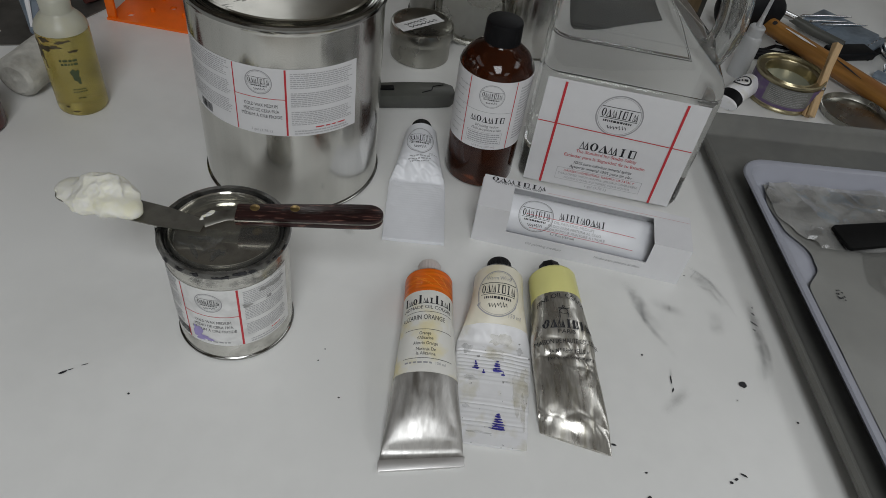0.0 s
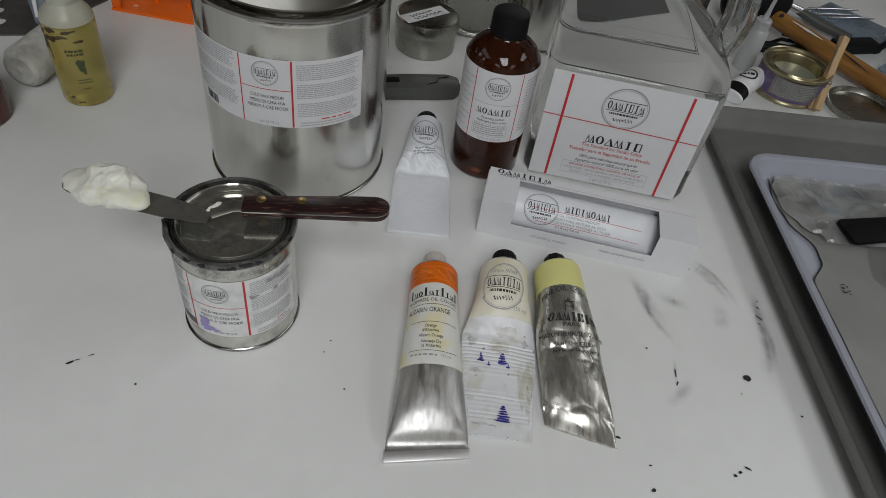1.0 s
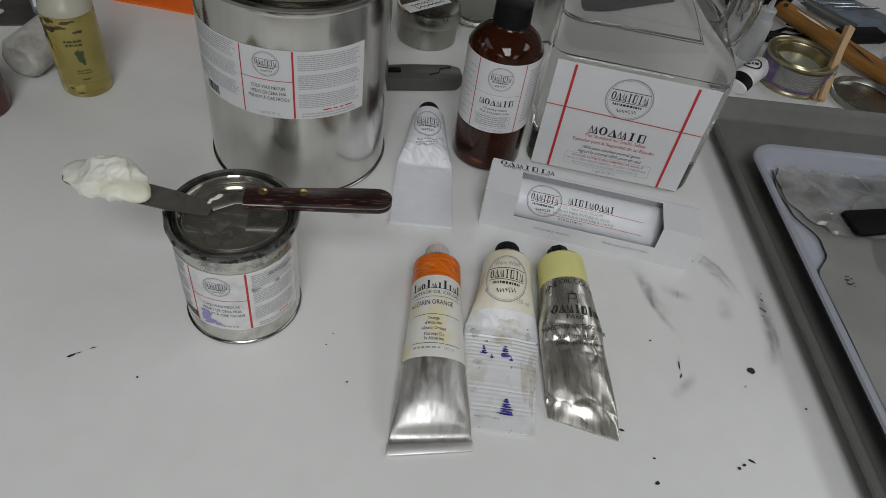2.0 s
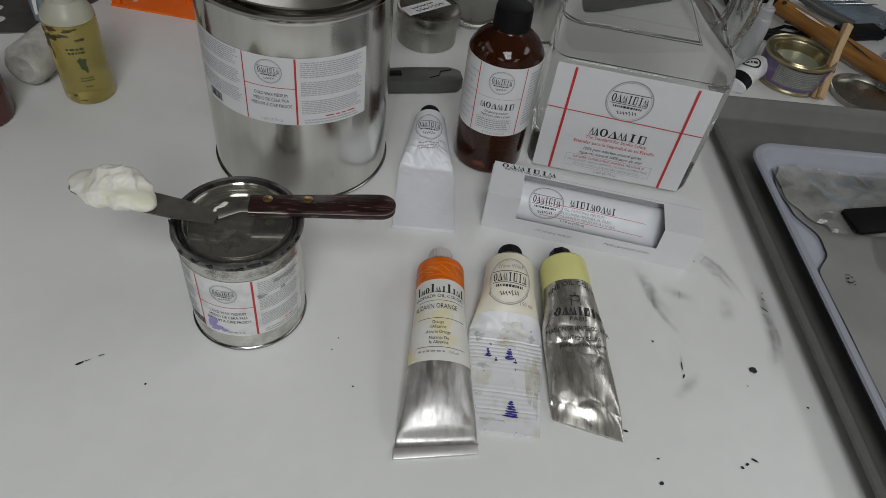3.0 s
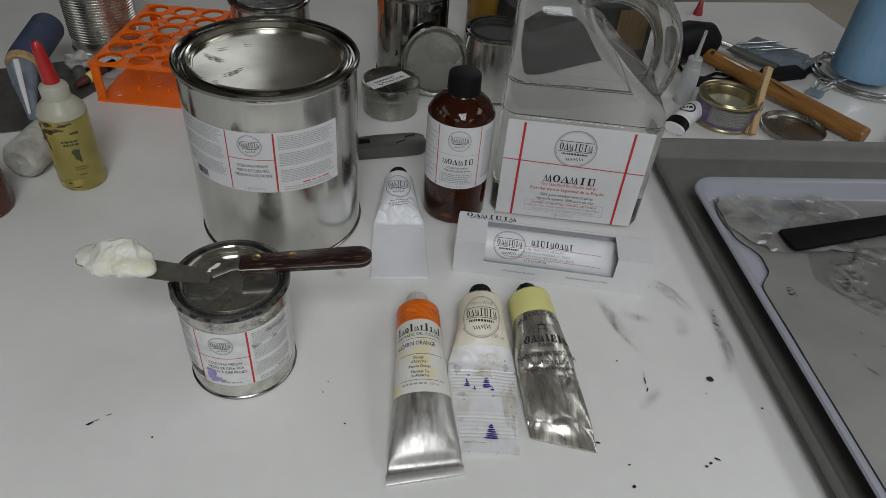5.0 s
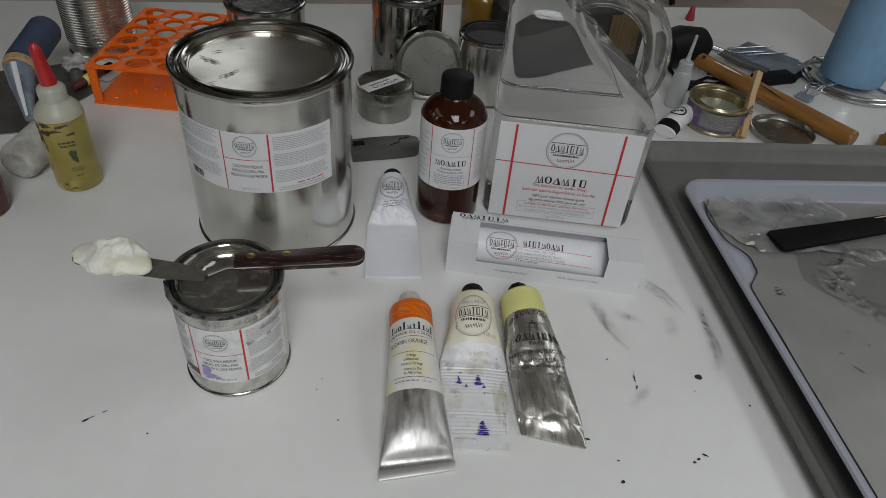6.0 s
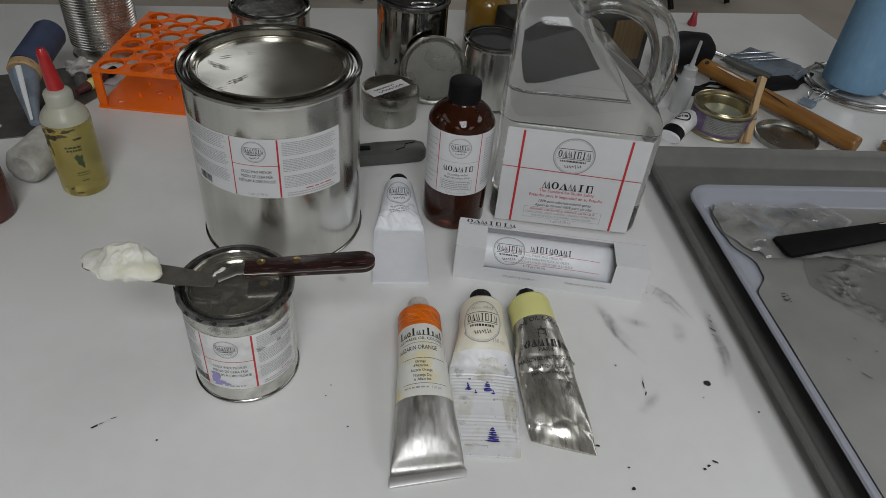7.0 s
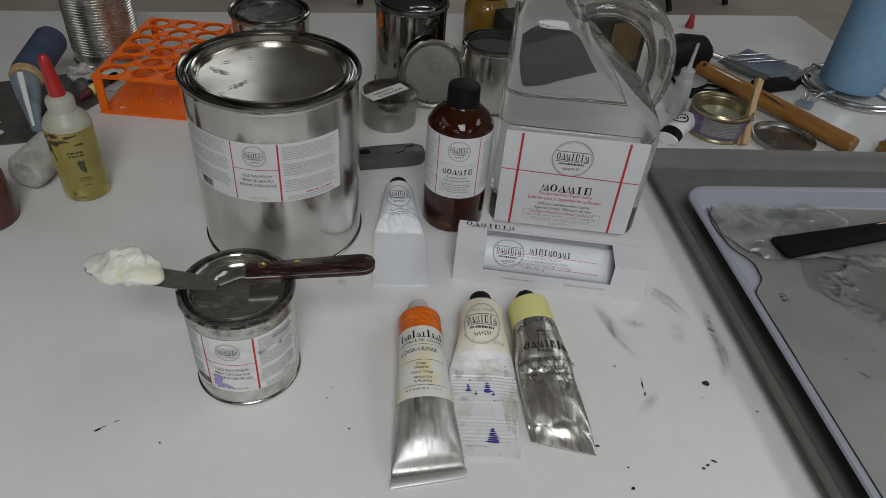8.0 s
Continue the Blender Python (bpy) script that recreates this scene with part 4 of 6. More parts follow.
can_label(gallon, R1, -0.0177, 0.0217, 0.0905, 0.1555, 0.127, -0.102, 0.0675, 0.0112, "paper", "1 gal (3.78 L)")
lab = can_label(pint, R2, -0.0088, 0.0208, 0.0185, 0.0815, 0.0525, -0.062, 0.056, 0.0099, "paper_dirty", "")
part("paint_stain", bend(joined(blob(-0.0215, 0.031, 0.0035, 0.006, 2), blob(-0.0175, 0.025, 0.006, 0.0028, 5)), R2, 0.0007), "purple", lab, "lavender paint stain")
for i in range(9):
    part("paint_stain", bend(blob(0.018 + 0.03 * rng.random(), 0.058 + 0.018 * rng.random(), 0.002 + 0.0035 * rng.random(), 0.0008 + 0.001 * rng.random(), 20 + i), R2, 0.0008), "grime", lab, "grey grime")

for i in range(16):
    a = -0.055 + 0.11 * rng.random()
    part("grime_patch", bend(blob(a, 0.0895 + 0.004 * rng.gauss(0, 1), 0.004 + 0.006 * rng.random(), 0.0012 + 0.002 * rng.random(), 50 + i, 24, 0.6), R2, 0.0009), "grey_veil", pint, "rubbed grey grime")

for i in range(13):
    part("paint_fleck", bend(blob(-0.064 + 0.010 * i + 0.003 * rng.gauss(0, 1), 0.0990 + 0.0008 * rng.gauss(0, 1), 0.0012 + 0.003 * rng.random(), 0.0006 + 0.001 * rng.random(), 90 + i, 18, 0.6), R2 + 0.0026, 0.0006), "ink", pint, "black paint fleck")
for i in range(7):
    a = radians(200 + 130 * rng.random())
    part("lid_smear", moved(blob(0, 0, 0.004 + 0.006 * rng.random(), 0.0012 + 0.0022 * rng.random(), 140 + i, 26, 0.5), pose(0.026 * rng.random() * math.cos(a), 0.026 * math.sin(a) * rng.random() - 0.004, H2 - 0.0071 + 0.0001 * i, 0, 0, 180 * rng.random()) @ Matrix.Rotation(radians(-90), 4, "X")), "scuff" if i % 3 else "grey_veil", pint, "dark smear on the lid")
part("wax_film", bend(sheet(-0.06, 0.054, 0.016, 0.086, 60, 2), R2, 0.0012), "wax_haze", pint, "thin hazy wax film")

# bottle
uc = -0.0072
lab = part("label", bend(sheet(-0.106, 0.098, 0.0505, 0.1265, 80, 2), R3, 0.0003), "paper", bottle, "white wrap-round label")
for u in (-0.0303, 0.0158):
    part("red_line", bend(sheet(u - 0.0004, u + 0.0004, 0.051, 0.126, 1, 1), R3, 0.0005), "red", lab)
part("rule", bend(sheet(-0.0303, 0.0158, 0.0928, 0.0932, 16, 1), R3, 0.00045), "ink_grey", lab)
a, b = rose(uc, 0.1105, 0.0122, 0.0007)
part("maker_mark", bend(a, R3, 0.0005), "ink_grey", lab)
part("maker_lettering", bend(b, R3, 0.0005), "ink", lab)
part("product_mark", bend(wordmark(uc, 0.0848, 0.034, 0.0068, 6), R3, 0.0005), "ink", lab)
part("lettering", bend(words("Oil painting medium", uc, 0.0775, 0.0040, 0.023, 0.2), R3, 0.0005), "ink", lab)
part("lettering", bend(words("Medio para pintura al óleo", uc, 0.0735, 0.0040, 0.029, 0.2), R3, 0.0005), "ink", lab)
part("warning_box", bend(frame_box(uc - 0.0185, uc + 0.0165, 0.0565, 0.070, 0.0003), R3, 0.0005), "ink_grey", lab)
part("fine_print", bend(small_print(uc - 0.017, uc + 0.015, 0.0575, 0.0692, 5, 7), R3, 0.0005), "ink_grey", lab)
part("lettering", bend(words("16.9 fl oz (500 ml)", uc, 0.0535, 0.0032), R3, 0.0005), "ink_grey", lab)
part("fine_print", bend(joined(*[scribble(-0.044 + 0.003 * (i % 3), 0.060 + 0.0068 * i, 0.014, 0.0022, i, 0.0003) for i in range(9)]), R3, 0.0005), "ink_grey", lab)
part("fine_print", bend(small_print(0.0215, 0.05, 0.06, 0.12, 18, 7), R3, 0.0005), "ink_soft", lab)

# jug
def face(bm, off=0.0008):
    for p in bm.verts:
        p.co.y = -off
    return bm


lab = part("label", face(sheet(-0.0785, 0.0765, 0.0035, 0.1265, 2, 2), 0.0006), "paper", jug, "white printed label")
for u in (-0.0603, 0.0556):
    part("red_line", face(sheet(u - 0.00125, u + 0.00125, 0.0038, 0.1245, 1, 1), 0.0012), "red", lab)
part("red_line", moved(face(sheet(-0.0785, 0.0760, -0.0005, 0.0005, 1, 1), 0.0011), Matrix.Translation((0, 0, 0.0765)) @ Matrix.Rotation(radians(1.2), 4, "Y")), "red", lab)
a, b = rose(-0.003, 0.0985, 0.0228, 0.0013)
part("maker_mark", face(a, 0.0010), "ink_grey", lab)
part("maker_lettering", face(b, 0.0010), "ink", lab)
part("product_mark", face(wordmark(-0.002, 0.0585, 0.058, 0.0098, 6), 0.0010), "ink", lab)
for w, z, size, width, ink, sh in (("The Standard for Studio Safety", 0.0502, 0.0056, 0.062, "red", 0), ("Estándar para la Seguridad de su Estudio", 0.0436, 0.0056, 0.083, "red", 0), ("100% pure odorless mineral spirits", 0.0358, 0.0052, 0.060, "ink", 0.2),
                                   ("Aguarrás mineral 100% puro sin olor", 0.0302, 0.0052, 0.066, "ink", 0.2), ("DANGER! COMBUSTIBLE. HARMFUL OR FATAL IF", 0.0237, 0.0038, 0.074, "red", 0),
                                   ("SWALLOWED. VAPOR HARMFUL. ¡PELIGRO! COMBUSTIBLE.", 0.0192, 0.0038, 0.084, "ink_grey", 0), ("NOCIVO O FATAL SI SE INGIERE. VAPOR NOCIVO.", 0.0147, 0.0038, 0.07, "ink_grey", 0), ("1 gal (3.78 L)", 0.0085, 0.0046, None, "ink_grey", 0)):
    part("lettering", face(words(w, -0.002, z, size, width, sh), 0.0010), ink, lab)
part("warning_box", face(frame_box(-0.0465, 0.0425, 0.0118, 0.0268, 0.0003), 0.0010), "ink_grey", lab)

# carton
part("brand_mark", moved(wordmark(0.0335, 0.0, 0.053, 0.0062, 7), Matrix.Translation((0, 0.0432, BH + T + 0.0003)) @ Matrix.Rotation(radians(-90), 4, "X")), "ink", carton)
part("lettering", moved(words("ARTIST'S OIL COLORS", 0.033, 0.0, 0.0034, 0.045), Matrix.Translation((0, 0.0383, BH + T + 0.0003)) @ Matrix.Rotation(radians(-90), 4, "X")), "ink", carton)
part("red_line", moved(sheet(0.062, 0.1985, -0.0002, 0.0002, 1, 1), Matrix.Translation((0, 0.0385, BH + T + 0.0002)) @ Matrix.Rotation(radians(-90), 4, "X")), "pale_red", carton)
part("lettering", face(words("Oil painting medium", 0.068, 0.0105, 0.0042, 0.034, 0.2), 0.0004), "ink_grey", carton)
part("lettering", face(words("Medio para pintura al óleo", 0.138, 0.0115, 0.0042, 0.043, 0.2), 0.0004), "ink_grey", carton)

# boxed tube: its print runs along it
def boxlay(bm, s, u=0.0):
    return f5.lay(bm, s, 0.0004, -90, u)


a, b = rose(0, 0, 0.0165, 0.0009)
part("maker_mark", boxlay(a, 0.118), "ink_grey", boxed)
part("maker_lettering", boxlay(b, 0.118), "ink", boxed)
part("product_mark", boxlay(wordmark(0, 0, 0.044, 0.0068, 9), 0.0745, 0.0048), "ink", boxed)
part("rule", boxlay(sheet(-0.052, 0.052, -0.0002, 0.0002, 30, 1), 0.075, 0.0003), "red", boxed)
for w, u, wd in (("OIL PAINTING MEDIUM", -0.0025, 0.038), ("MEDIO PARA PINTURA AL ÓLEO", -0.0062, 0.05), ("MÉDIUM POUR PEINTURE À L'HUILE", -0.0099, 0.057)):
    part("lettering", boxlay(words(w, 0, 0, 0.0036, wd), 0.082 - wd * 0.12 + 0.004, u), "ink_grey", boxed)
part("rule", boxlay(sheet(-0.05, 0.05, -0.0002, 0.0002, 30, 1), 0.072, -0.0123), "red", boxed)
part("lettering", boxlay(words("5.1 fl oz (150 ml)", 0, 0, 0.0034), 0.090, -0.0148), "ink", boxed)

# orange tube
lt = 0.0006
part("brand_mark", f1.lay(wordmark(0, 0, 0.050, 0.0086, 11, 0.34, True), 0.1269, lt, 0, -0.0035), "ink", t1)
for s in (0.1227, 0.1148, 0.0986, 0.0740):
    part("rule", f1.lay(sheet(-0.021, 0.021, -0.00018, 0.00018, 24, 1), s, lt), "ink", t1)
for w, s, size, wd, u in (("HANDMADE OIL COLORS", 0.1189, 0.0044, 0.049, -0.0045), ("ALIZARIN ORANGE", 0.1094, 0.0062, 0.038, -0.006), ("Orange", 0.0950, 0.0039, 0.0092, -0.003), ("d'Alizarine", 0.0911, 0.0039, 0.013, -0.003), ("Alizarin Orange", 0.0867, 0.0039, 0.0195, -0.0025), ("Naranja De", 0.0817, 0.0039, 0.0155, -0.002), ("la Alizarina", 0.0779, 0.0039, 0.015, -0.002)):
    part("lettering", f1.lay(words(w, 0, 0, size, wd), s, lt, 0, u), "ink", t1)
part("fine_print", f1.lay(joined(bars(-0.019, 0.003, 0, 0.0014, 6, rng), words("150 ml", 0.010, 0, 0.0034)), 0.0704, lt), "ink_grey", t1)

# white tube
a, b = rose(0, 0, 0.0192, 0.0009)
part("maker_mark", f2.lay(a, 0.1245, lt, 0, -0.002), "ink_grey", t2)
part("maker_lettering", f2.lay(b, 0.1245, lt, 0, -0.002), "ink", t2)
part("lettering", f2.lay(words("Warm White", 0, 0, 0.0052, 0.022), 0.1365, lt, 0, -0.002), "ink_grey", t2)
part("lettering", f2.lay(words("150 ml", 0, 0, 0.0042), 0.1075, lt, 0, 0.0135), "ink_grey", t2)
for u, s, hw, n in ((-0.0145, 0.0645, 0.0028, 4), (-0.008, 0.0612, 0.0015, 2), (0.0028, 0.064, 0.0042, 5), (0.0078, 0.0607, 0.0015, 2), (0.0052, 0.0135, 0.0060, 7)):
    for i in range(n):
        k = 1 - 0.72 * i / max(1, n - 1)
        part("blue_smudge", f2.lay(blob(0, 0, hw * k * (0.85 + 0.3 * rng.random()), 0.0009, int(u * 9000) + i, 14, 0.25), s + i * 0.00205, 0.0007, 6 * rng.random() - 3, u + 0.0006 * rng.random()), "blue_ink", t2, "ultramarine smudge")
for u, s, ru, rv, sd in ((0.022, 0.05, 0.005, 0.02, 4), (0.002, 0.092, 0.008, 0.005, 9), (0.0, 0.078, 0.010, 0.005, 15), (0.0245, 0.03, 0.002, 0.012, 23)):
    part("yellow_stain", f2.lay(blob(0, 0, ru, rv, sd, 40), s, 0.0005, 0, u), "stain_veil", t2, "olive-yellow stain")
for u, s, ru, rv, sd in ((-0.022, 0.082, 0.004, 0.006, 3), (-0.018, 0.055, 0.005, 0.003, 7), (-0.01, 0.009, 0.008, 0.0018, 11), (0.012, 0.055, 0.005, 0.0015, 13), (0.021, 0.085, 0.003, 0.004, 17), (-0.02, 0.03, 0.003, 0.002, 19)):
    part("grime_patch", f2.lay(blob(0, 0, ru, rv * 0.7, sd, 30, 0.3), s, 0.0006, 0, u), "grey_veil", t2, "rubbed grey grime")

# silver tube
def arc_words(text, u, s, size, wd, lift):
    bm = words(text, 0, 0, size, wd)
    for p in bm.verts:
        p.co.z += lift * (1 - (2 * p.co.x / wd) ** 2)
    return f3.lay(bm, s, 0.0008, 0, u)


part("lettering", arc_words("FINE OIL COLOR", 0.0, 0.1105, 0.0064, 0.050, 0.0065), "ink", t3)
for i in range(9):  # brush marks fanning across the orange band
    mark = moved(sheet(-0.00022, 0.00022, -0.0062 - 0.0006 * (i % 3), 0.0062, 1, 10), pose(-0.0130 + 0.0032 * i, 0, 0.0026 * ((i * 5) % 3 - 1), 0, -72 + 4.5 * i, 0))
    part("brush_mark", f1.lay(mark, 0.1475, 0.0005), "orange_stroke", t1)
part("crown_mark", f3.lay(joined(ring(0, 0, 0.004, 0.0007, 24, 0.6), sheet(-0.004, -0.0033, -0.006, -0.001, 1, 1), sheet(0.0033, 0.004, -0.006, -0.001, 1, 1), sheet(-0.0045, 0.0045, 0.0022, 0.003, 2, 1), ring(0, 0.0042, 0.0012, 0.0005, 12)), 0.1030, 0.0008), "ink", t3)
part("brand_mark", f3.lay(wordmark(0, 0, 0.044, 0.0072, 7, 0.36), 0.0922, 0.0008, 0, 0.003), "ink", t3)
part("lettering", f3.lay(words("PARIS", 0, 0, 0.0046, 0.0145), 0.0856, 0.0008, 0, 0.001), "ink", t3)
part("lettering", f3.lay(words("MAISON DE HAUTE COULEUR", 0, 0, 0.0052, 0.054), 0.0783, 0.0008, 2, 0.002), "ink", t3)
part("lettering", f3.lay(words("SAINT REMY YELLOW", 0, 0, 0.0042, 0.034), 0.0710, 0.0008, 2, 0.003), "ink", t3)
part("lettering", f3.lay(words("Jaune de Saint Remy", 0, 0, 0.0038, 0.040), 0.0660, 0.0008, 2, 0.004), "ink", t3)

# gel tube
a, b = rose(0, 0, 0.0155, 0.0009)
part("maker_mark", f4.lay(a, 0.1225, lt, 0, -0.001), "ink_grey", t4)
part("maker_lettering", f4.lay(b, 0.1225, lt, 0, -0.001), "ink", t4)
for i, wd in enumerate((0.021, 0.023, 0.02)):
    part("fine_print", f4.lay(bars(-wd / 2, wd / 2, 0, 0.0011, 8, rng), 0.1040 - 0.0024 * i, lt, 8), "ink_grey", t4)
part("lettering", f4.lay(words("150 ml", 0, 0, 0.0036), 0.1080, lt, 8, 0.014), "ink_grey", t4)


# ---- palette knife with wax, resting across the small can ----
knife = thing("palette_knife", pose(-0.0020, 0.3805, 0.1065, 0, 0, 1.0), "palette knife with rosewood handle, riveted, smeared steel blade", "palette knife")


def outline_slab(pts, z0, z1, bev=0.0):
    """A slab from an outline in the x-y plane."""
    bm = plate([(x, y, z0) for x, y in pts], z1 - z0, (0, 0, 1))
    if bev:
        bmesh.ops.bevel(bm, geom=bm.edges[:], offset=bev, segments=2, affect="EDGES", profile=0.5)
    return bm


hand = [(-0.052, -0.0098), (-0.03, -0.0106), (0.0, -0.0112), (0.03, -0.0124), (0.043, -0.0124)] + [(0.043 + 0.0115 * math.sin(radians(a)), -0.0124 * math.cos(radians(a))) for a in range(15, 180, 15)] + \
       [(0.043, 0.0124), (0.03, 0.0124), (0.0, 0.0112), (-0.03, 0.0104), (-0.0512, 0.0094)]
hand = [(x, y * 0.80) for x, y in hand]
part("handle_scale", outline_slab(hand, 0.0005, 0.0036, 0.0011), "wood_dark", knife, "dark rosewood scale")
part("handle_scale", outline_slab(hand, -0.0046, -0.0006, 0.0012), "wood_dark", knife, "dark rosewood scale")
part("tang", outline_slab([(x, y * 0.95) for x, y in hand], -0.0005, 0.0005), "steel", knife)
for x in (-0.0385, -0.0100):
    part("rivet", moved(lathe([(0, 0.0041), (0.0028, 0.0040), (0.0036, 0.0036), (0.0036, -0.0046), (0, -0.0047)], 24), pose(x, 0.0032, 0)), "brass", knife, "brass rivet")
part("shank", sweep([(-0.048, 0.0, 0), (-0.058, 0.0005, -0.0015), (-0.066, -0.001, -0.003), (-0.074, -0.003, -0.0036)], [0.0066, 0.0062, 0.0068, 0.0085], 12, True, 0.22), "steel", knife)
blade = []
for i in range(41):
    k = i / 40
    w = 0.0092 + 0.0012 * math.sin(math.pi * k) if k < 0.9 else 0.0092 * math.sqrt(max(0, 1 - ((k - 0.9) / 0.1) ** 2))
    blade.append((k, w * min(1.0, 0.66 + 1.3 * k)))
ax = Vector((-0.1040, 0.029, 0.002))
side = Vector((-ax.y, ax.x, 0)).normalized()
o = Vector((-0.0735, -0.0095, -0.0040))
bm = bmesh.new()
rows = []
for k, w in blade:
    c = o + ax * k + Vector((0, 0, 0.003 * k * k))
    rows.append([bm.verts.new(c + side * s * max(w, 0.0003) + Vector((0, 0, z))) for s, z in ((-1, 0), (1, 0), (1, 0.0007), (-1, 0.0007))])
for a, b in zip(rows, rows[1:]):
    for i in range(4):
        bm.faces.new((a[i], a[(i + 1) % 4], b[(i + 1) % 4], b[i]))
bm.faces.new(rows[0])
bm.faces.new(rows[-1][::-1])
bmesh.ops.recalc_face_normals(bm, faces=bm.faces)
part("blade", bm, "steel", knife, "flexible steel blade, wax-smeared")


def lump(rx, ry, rz, seed, sub=5, amp=0.35, flat=-0.5, freq=1.6):
    """A soft, torn lump with knobs and folds."""
    bm = bmesh.new()
    bmesh.ops.create_icosphere(bm, subdivisions=sub, radius=1)
    for p in bm.verts:
        d = p.co.normalized()
        k = 1 + amp * noise.noise(d * freq + Vector((seed, 0, 0))) + amp * 0.3 * (0.35 - abs(noise.noise(d * freq * 2.3 + Vector((0, seed, 0))))) + amp * 0.34 * noise.noise(d * freq * 5 + Vector((0, 0, seed)))
        q = d * k
        p.co = Vector((q.x * rx, q.y * ry, max(q.z, flat + 0.12 * noise.noise(d * 3)) * rz))
    return bm


def heap(blobs, seed, sub=6, rough=0.0016):
    """One torn, trowelled mass from soft ellipsoids (centre, radii), with ridges and pits."""
    bm = bmesh.new()
    bmesh.ops.create_icosphere(bm, subdivisions=sub, radius=1)
    cs = np.array([b[0] for b in blobs])
    rs = np.array([b[1] for b in blobs])
    d = np.array([p.co.normalized()[:] for p in bm.verts])
    lo, hi = np.zeros(len(d)), np.full(len(d), 0.08)
    for _ in range(22):
        mid = (lo + hi) / 2
        f = np.zeros(len(d))
        for c, r in zip(cs, rs):
            f += np.exp(2.2 * (1 - np.sum(((d * mid[:, None] - c) / r) ** 2, axis=1)))
        lo, hi = np.where(f > 1, mid, lo), np.where(f > 1, hi, mid)
    for p, w, r in zip(bm.verts, d, lo):
        q = Vector(w * r)
        k = 1.3 * noise.noise(q * 75 + Vector((seed, 0, 0))) + 1.3 * (0.3 - abs(noise.noise(q * 105 + Vector((0, seed, 0))))) + 0.22 * noise.noise(q * 330)
        q = Vector(w * (r + rough * k))
        q.z = max(q.z, -0.0042 + 0.0012 * noise.noise(q * 160))
        p.co = q
    return bm


dab = thing("wax_dollop", pose(-0.1465, 0.3915, 0.1092, 0, -4, -16), "creamy white dollop of cold wax on the knife blade", "wax")
part("wax_mass", heap([((0.0, -0.001, 0.0), (0.026, 0.0165, 0.008)), ((0.002, 0.0035, 0.0055), (0.016, 0.0115, 0.0075)), ((-0.022, 0.001, -0.0005), (0.0135, 0.0125, 0.0055)), ((-0.006, 0.005, 0.0085), (0.008, 0.006, 0.005)), ((0.0215, -0.0085, -0.001), (0.0125, 0.0080, 0.0052)), ((0.010, -0.0115, 0.0), (0.013, 0.0070, 0.006)), ((-0.008, -0.010, -0.001), (0.010, 0.008, 0.006))], 3.1, rough=0.0021), "wax", dab, sharp=60)
crumb = thing("wax_crumb", pose(-0.0740, 0.3790, 0.1037, 0, 0, 35), "small white wax crumb on the blade heel", "wax")
part("wax_mass", joined(lump(0.0055, 0.0022, 0.0014, 4.2, 3), moved(lump(0.0035, 0.0022, 0.0015, 6.2, 3), pose(0.004, 0.0015, 0))), "wax", crumb, sharp=60)


# ---- palette things in the tray ----
def sheet_xy(rows, zf, nu=60):
    """A sheet from rows of (x0, x1, y), nu columns; zf(x, y) its height."""
    bm = bmesh.new()
    g = []
    for x0, x1, y in rows:
        g.append([bm.verts.new((x0 + (x1 - x0) * i / nu, y, zf(x0 + (x1 - x0) * i / nu, y))) for i in range(nu + 1)])
    uv = bm.loops.layers.uv.new("UVMap")
    for j in range(len(g) - 1):
        for i in range(nu):
            f = bm.faces.new((g[j][i], g[j + 1][i], g[j + 1][i + 1], g[j][i + 1]))
            for lp, (a, b) in zip(f.loops, ((i, j), (i, j + 1), (i + 1, j + 1), (i + 1, j))):
                lp[uv].uv = (a / nu, b / (len(g) - 1))
    return bm


def glide(knots, y):
    """A smooth curve through (y, x) knots, y falling."""
    for (y0, x0), (y1, x1) in zip(knots, knots[1:]):
        if y >= y1:
            k = max(0, min(1, (y0 - y) / (y0 - y1)))
            k = k * k * (3 - 2 * k)
            return x0 + (x1 - x0) * k
    return knots[-1][1]


EDGE = [(-0.024, 0.030), (-0.062, 0.0235), (-0.093, 0.028), (-0.132, 0.0445), (-0.150, 0.043), (-0.182, 0.024), (-0.32, 0.0235), (-0.475, 0.0235)]
liner = thing("palette_liner", TRAY, "grey-painted palette film lining the tray, curling at its edge", "palette film")
ys = [-0.024 - 0.451 * j / 110 for j in range(111)]
part("film_sheet", sheet_xy([(glide(EDGE, y), TW - 0.024, y) for y in ys], lambda x, y: 0.0046 + 0.0009 * max(0, 1 - (x - glide(EDGE, y)) / 0.012) + 0.0008 * noise.noise((x * 18, y * 18, 0))), "grey_paint", liner)
def creased(x, y, grain, seed):
    """Height of thin wandering creases, 0 to 1."""
    q = Vector((x * grain, y * grain, seed))
    q += 0.5 * Vector((noise.noise(q * 0.7), noise.noise(q * 0.7 + Vector((7, 0, 0))), 0))
    return max(0.0, 1 - 3.6 * abs(noise.noise(q)))


def crumple(x, y):
    return 0.0068 + 0.0034 * creased(x, y, 12, 4.0) + 0.0009 * creased(x, y, 32, 9.0) + 0.0035 * abs(noise.noise((x * 16, y * 22, 4)))


def shine(x, y):
    rim = max(0.0, 1 - abs(math.hypot((x - 0.215) / 0.092, (y + 0.185) / 0.062) - 1) * 3.5)
    return 0.0066 + (0.0001 + 0.0026 * rim) * creased(x, y, 38, 14.0) + 0.0010 * rim * creased(x, y, 90, 19.0) + 0.0025 * abs(noise.noise((x * 14, y * 14, 14)))


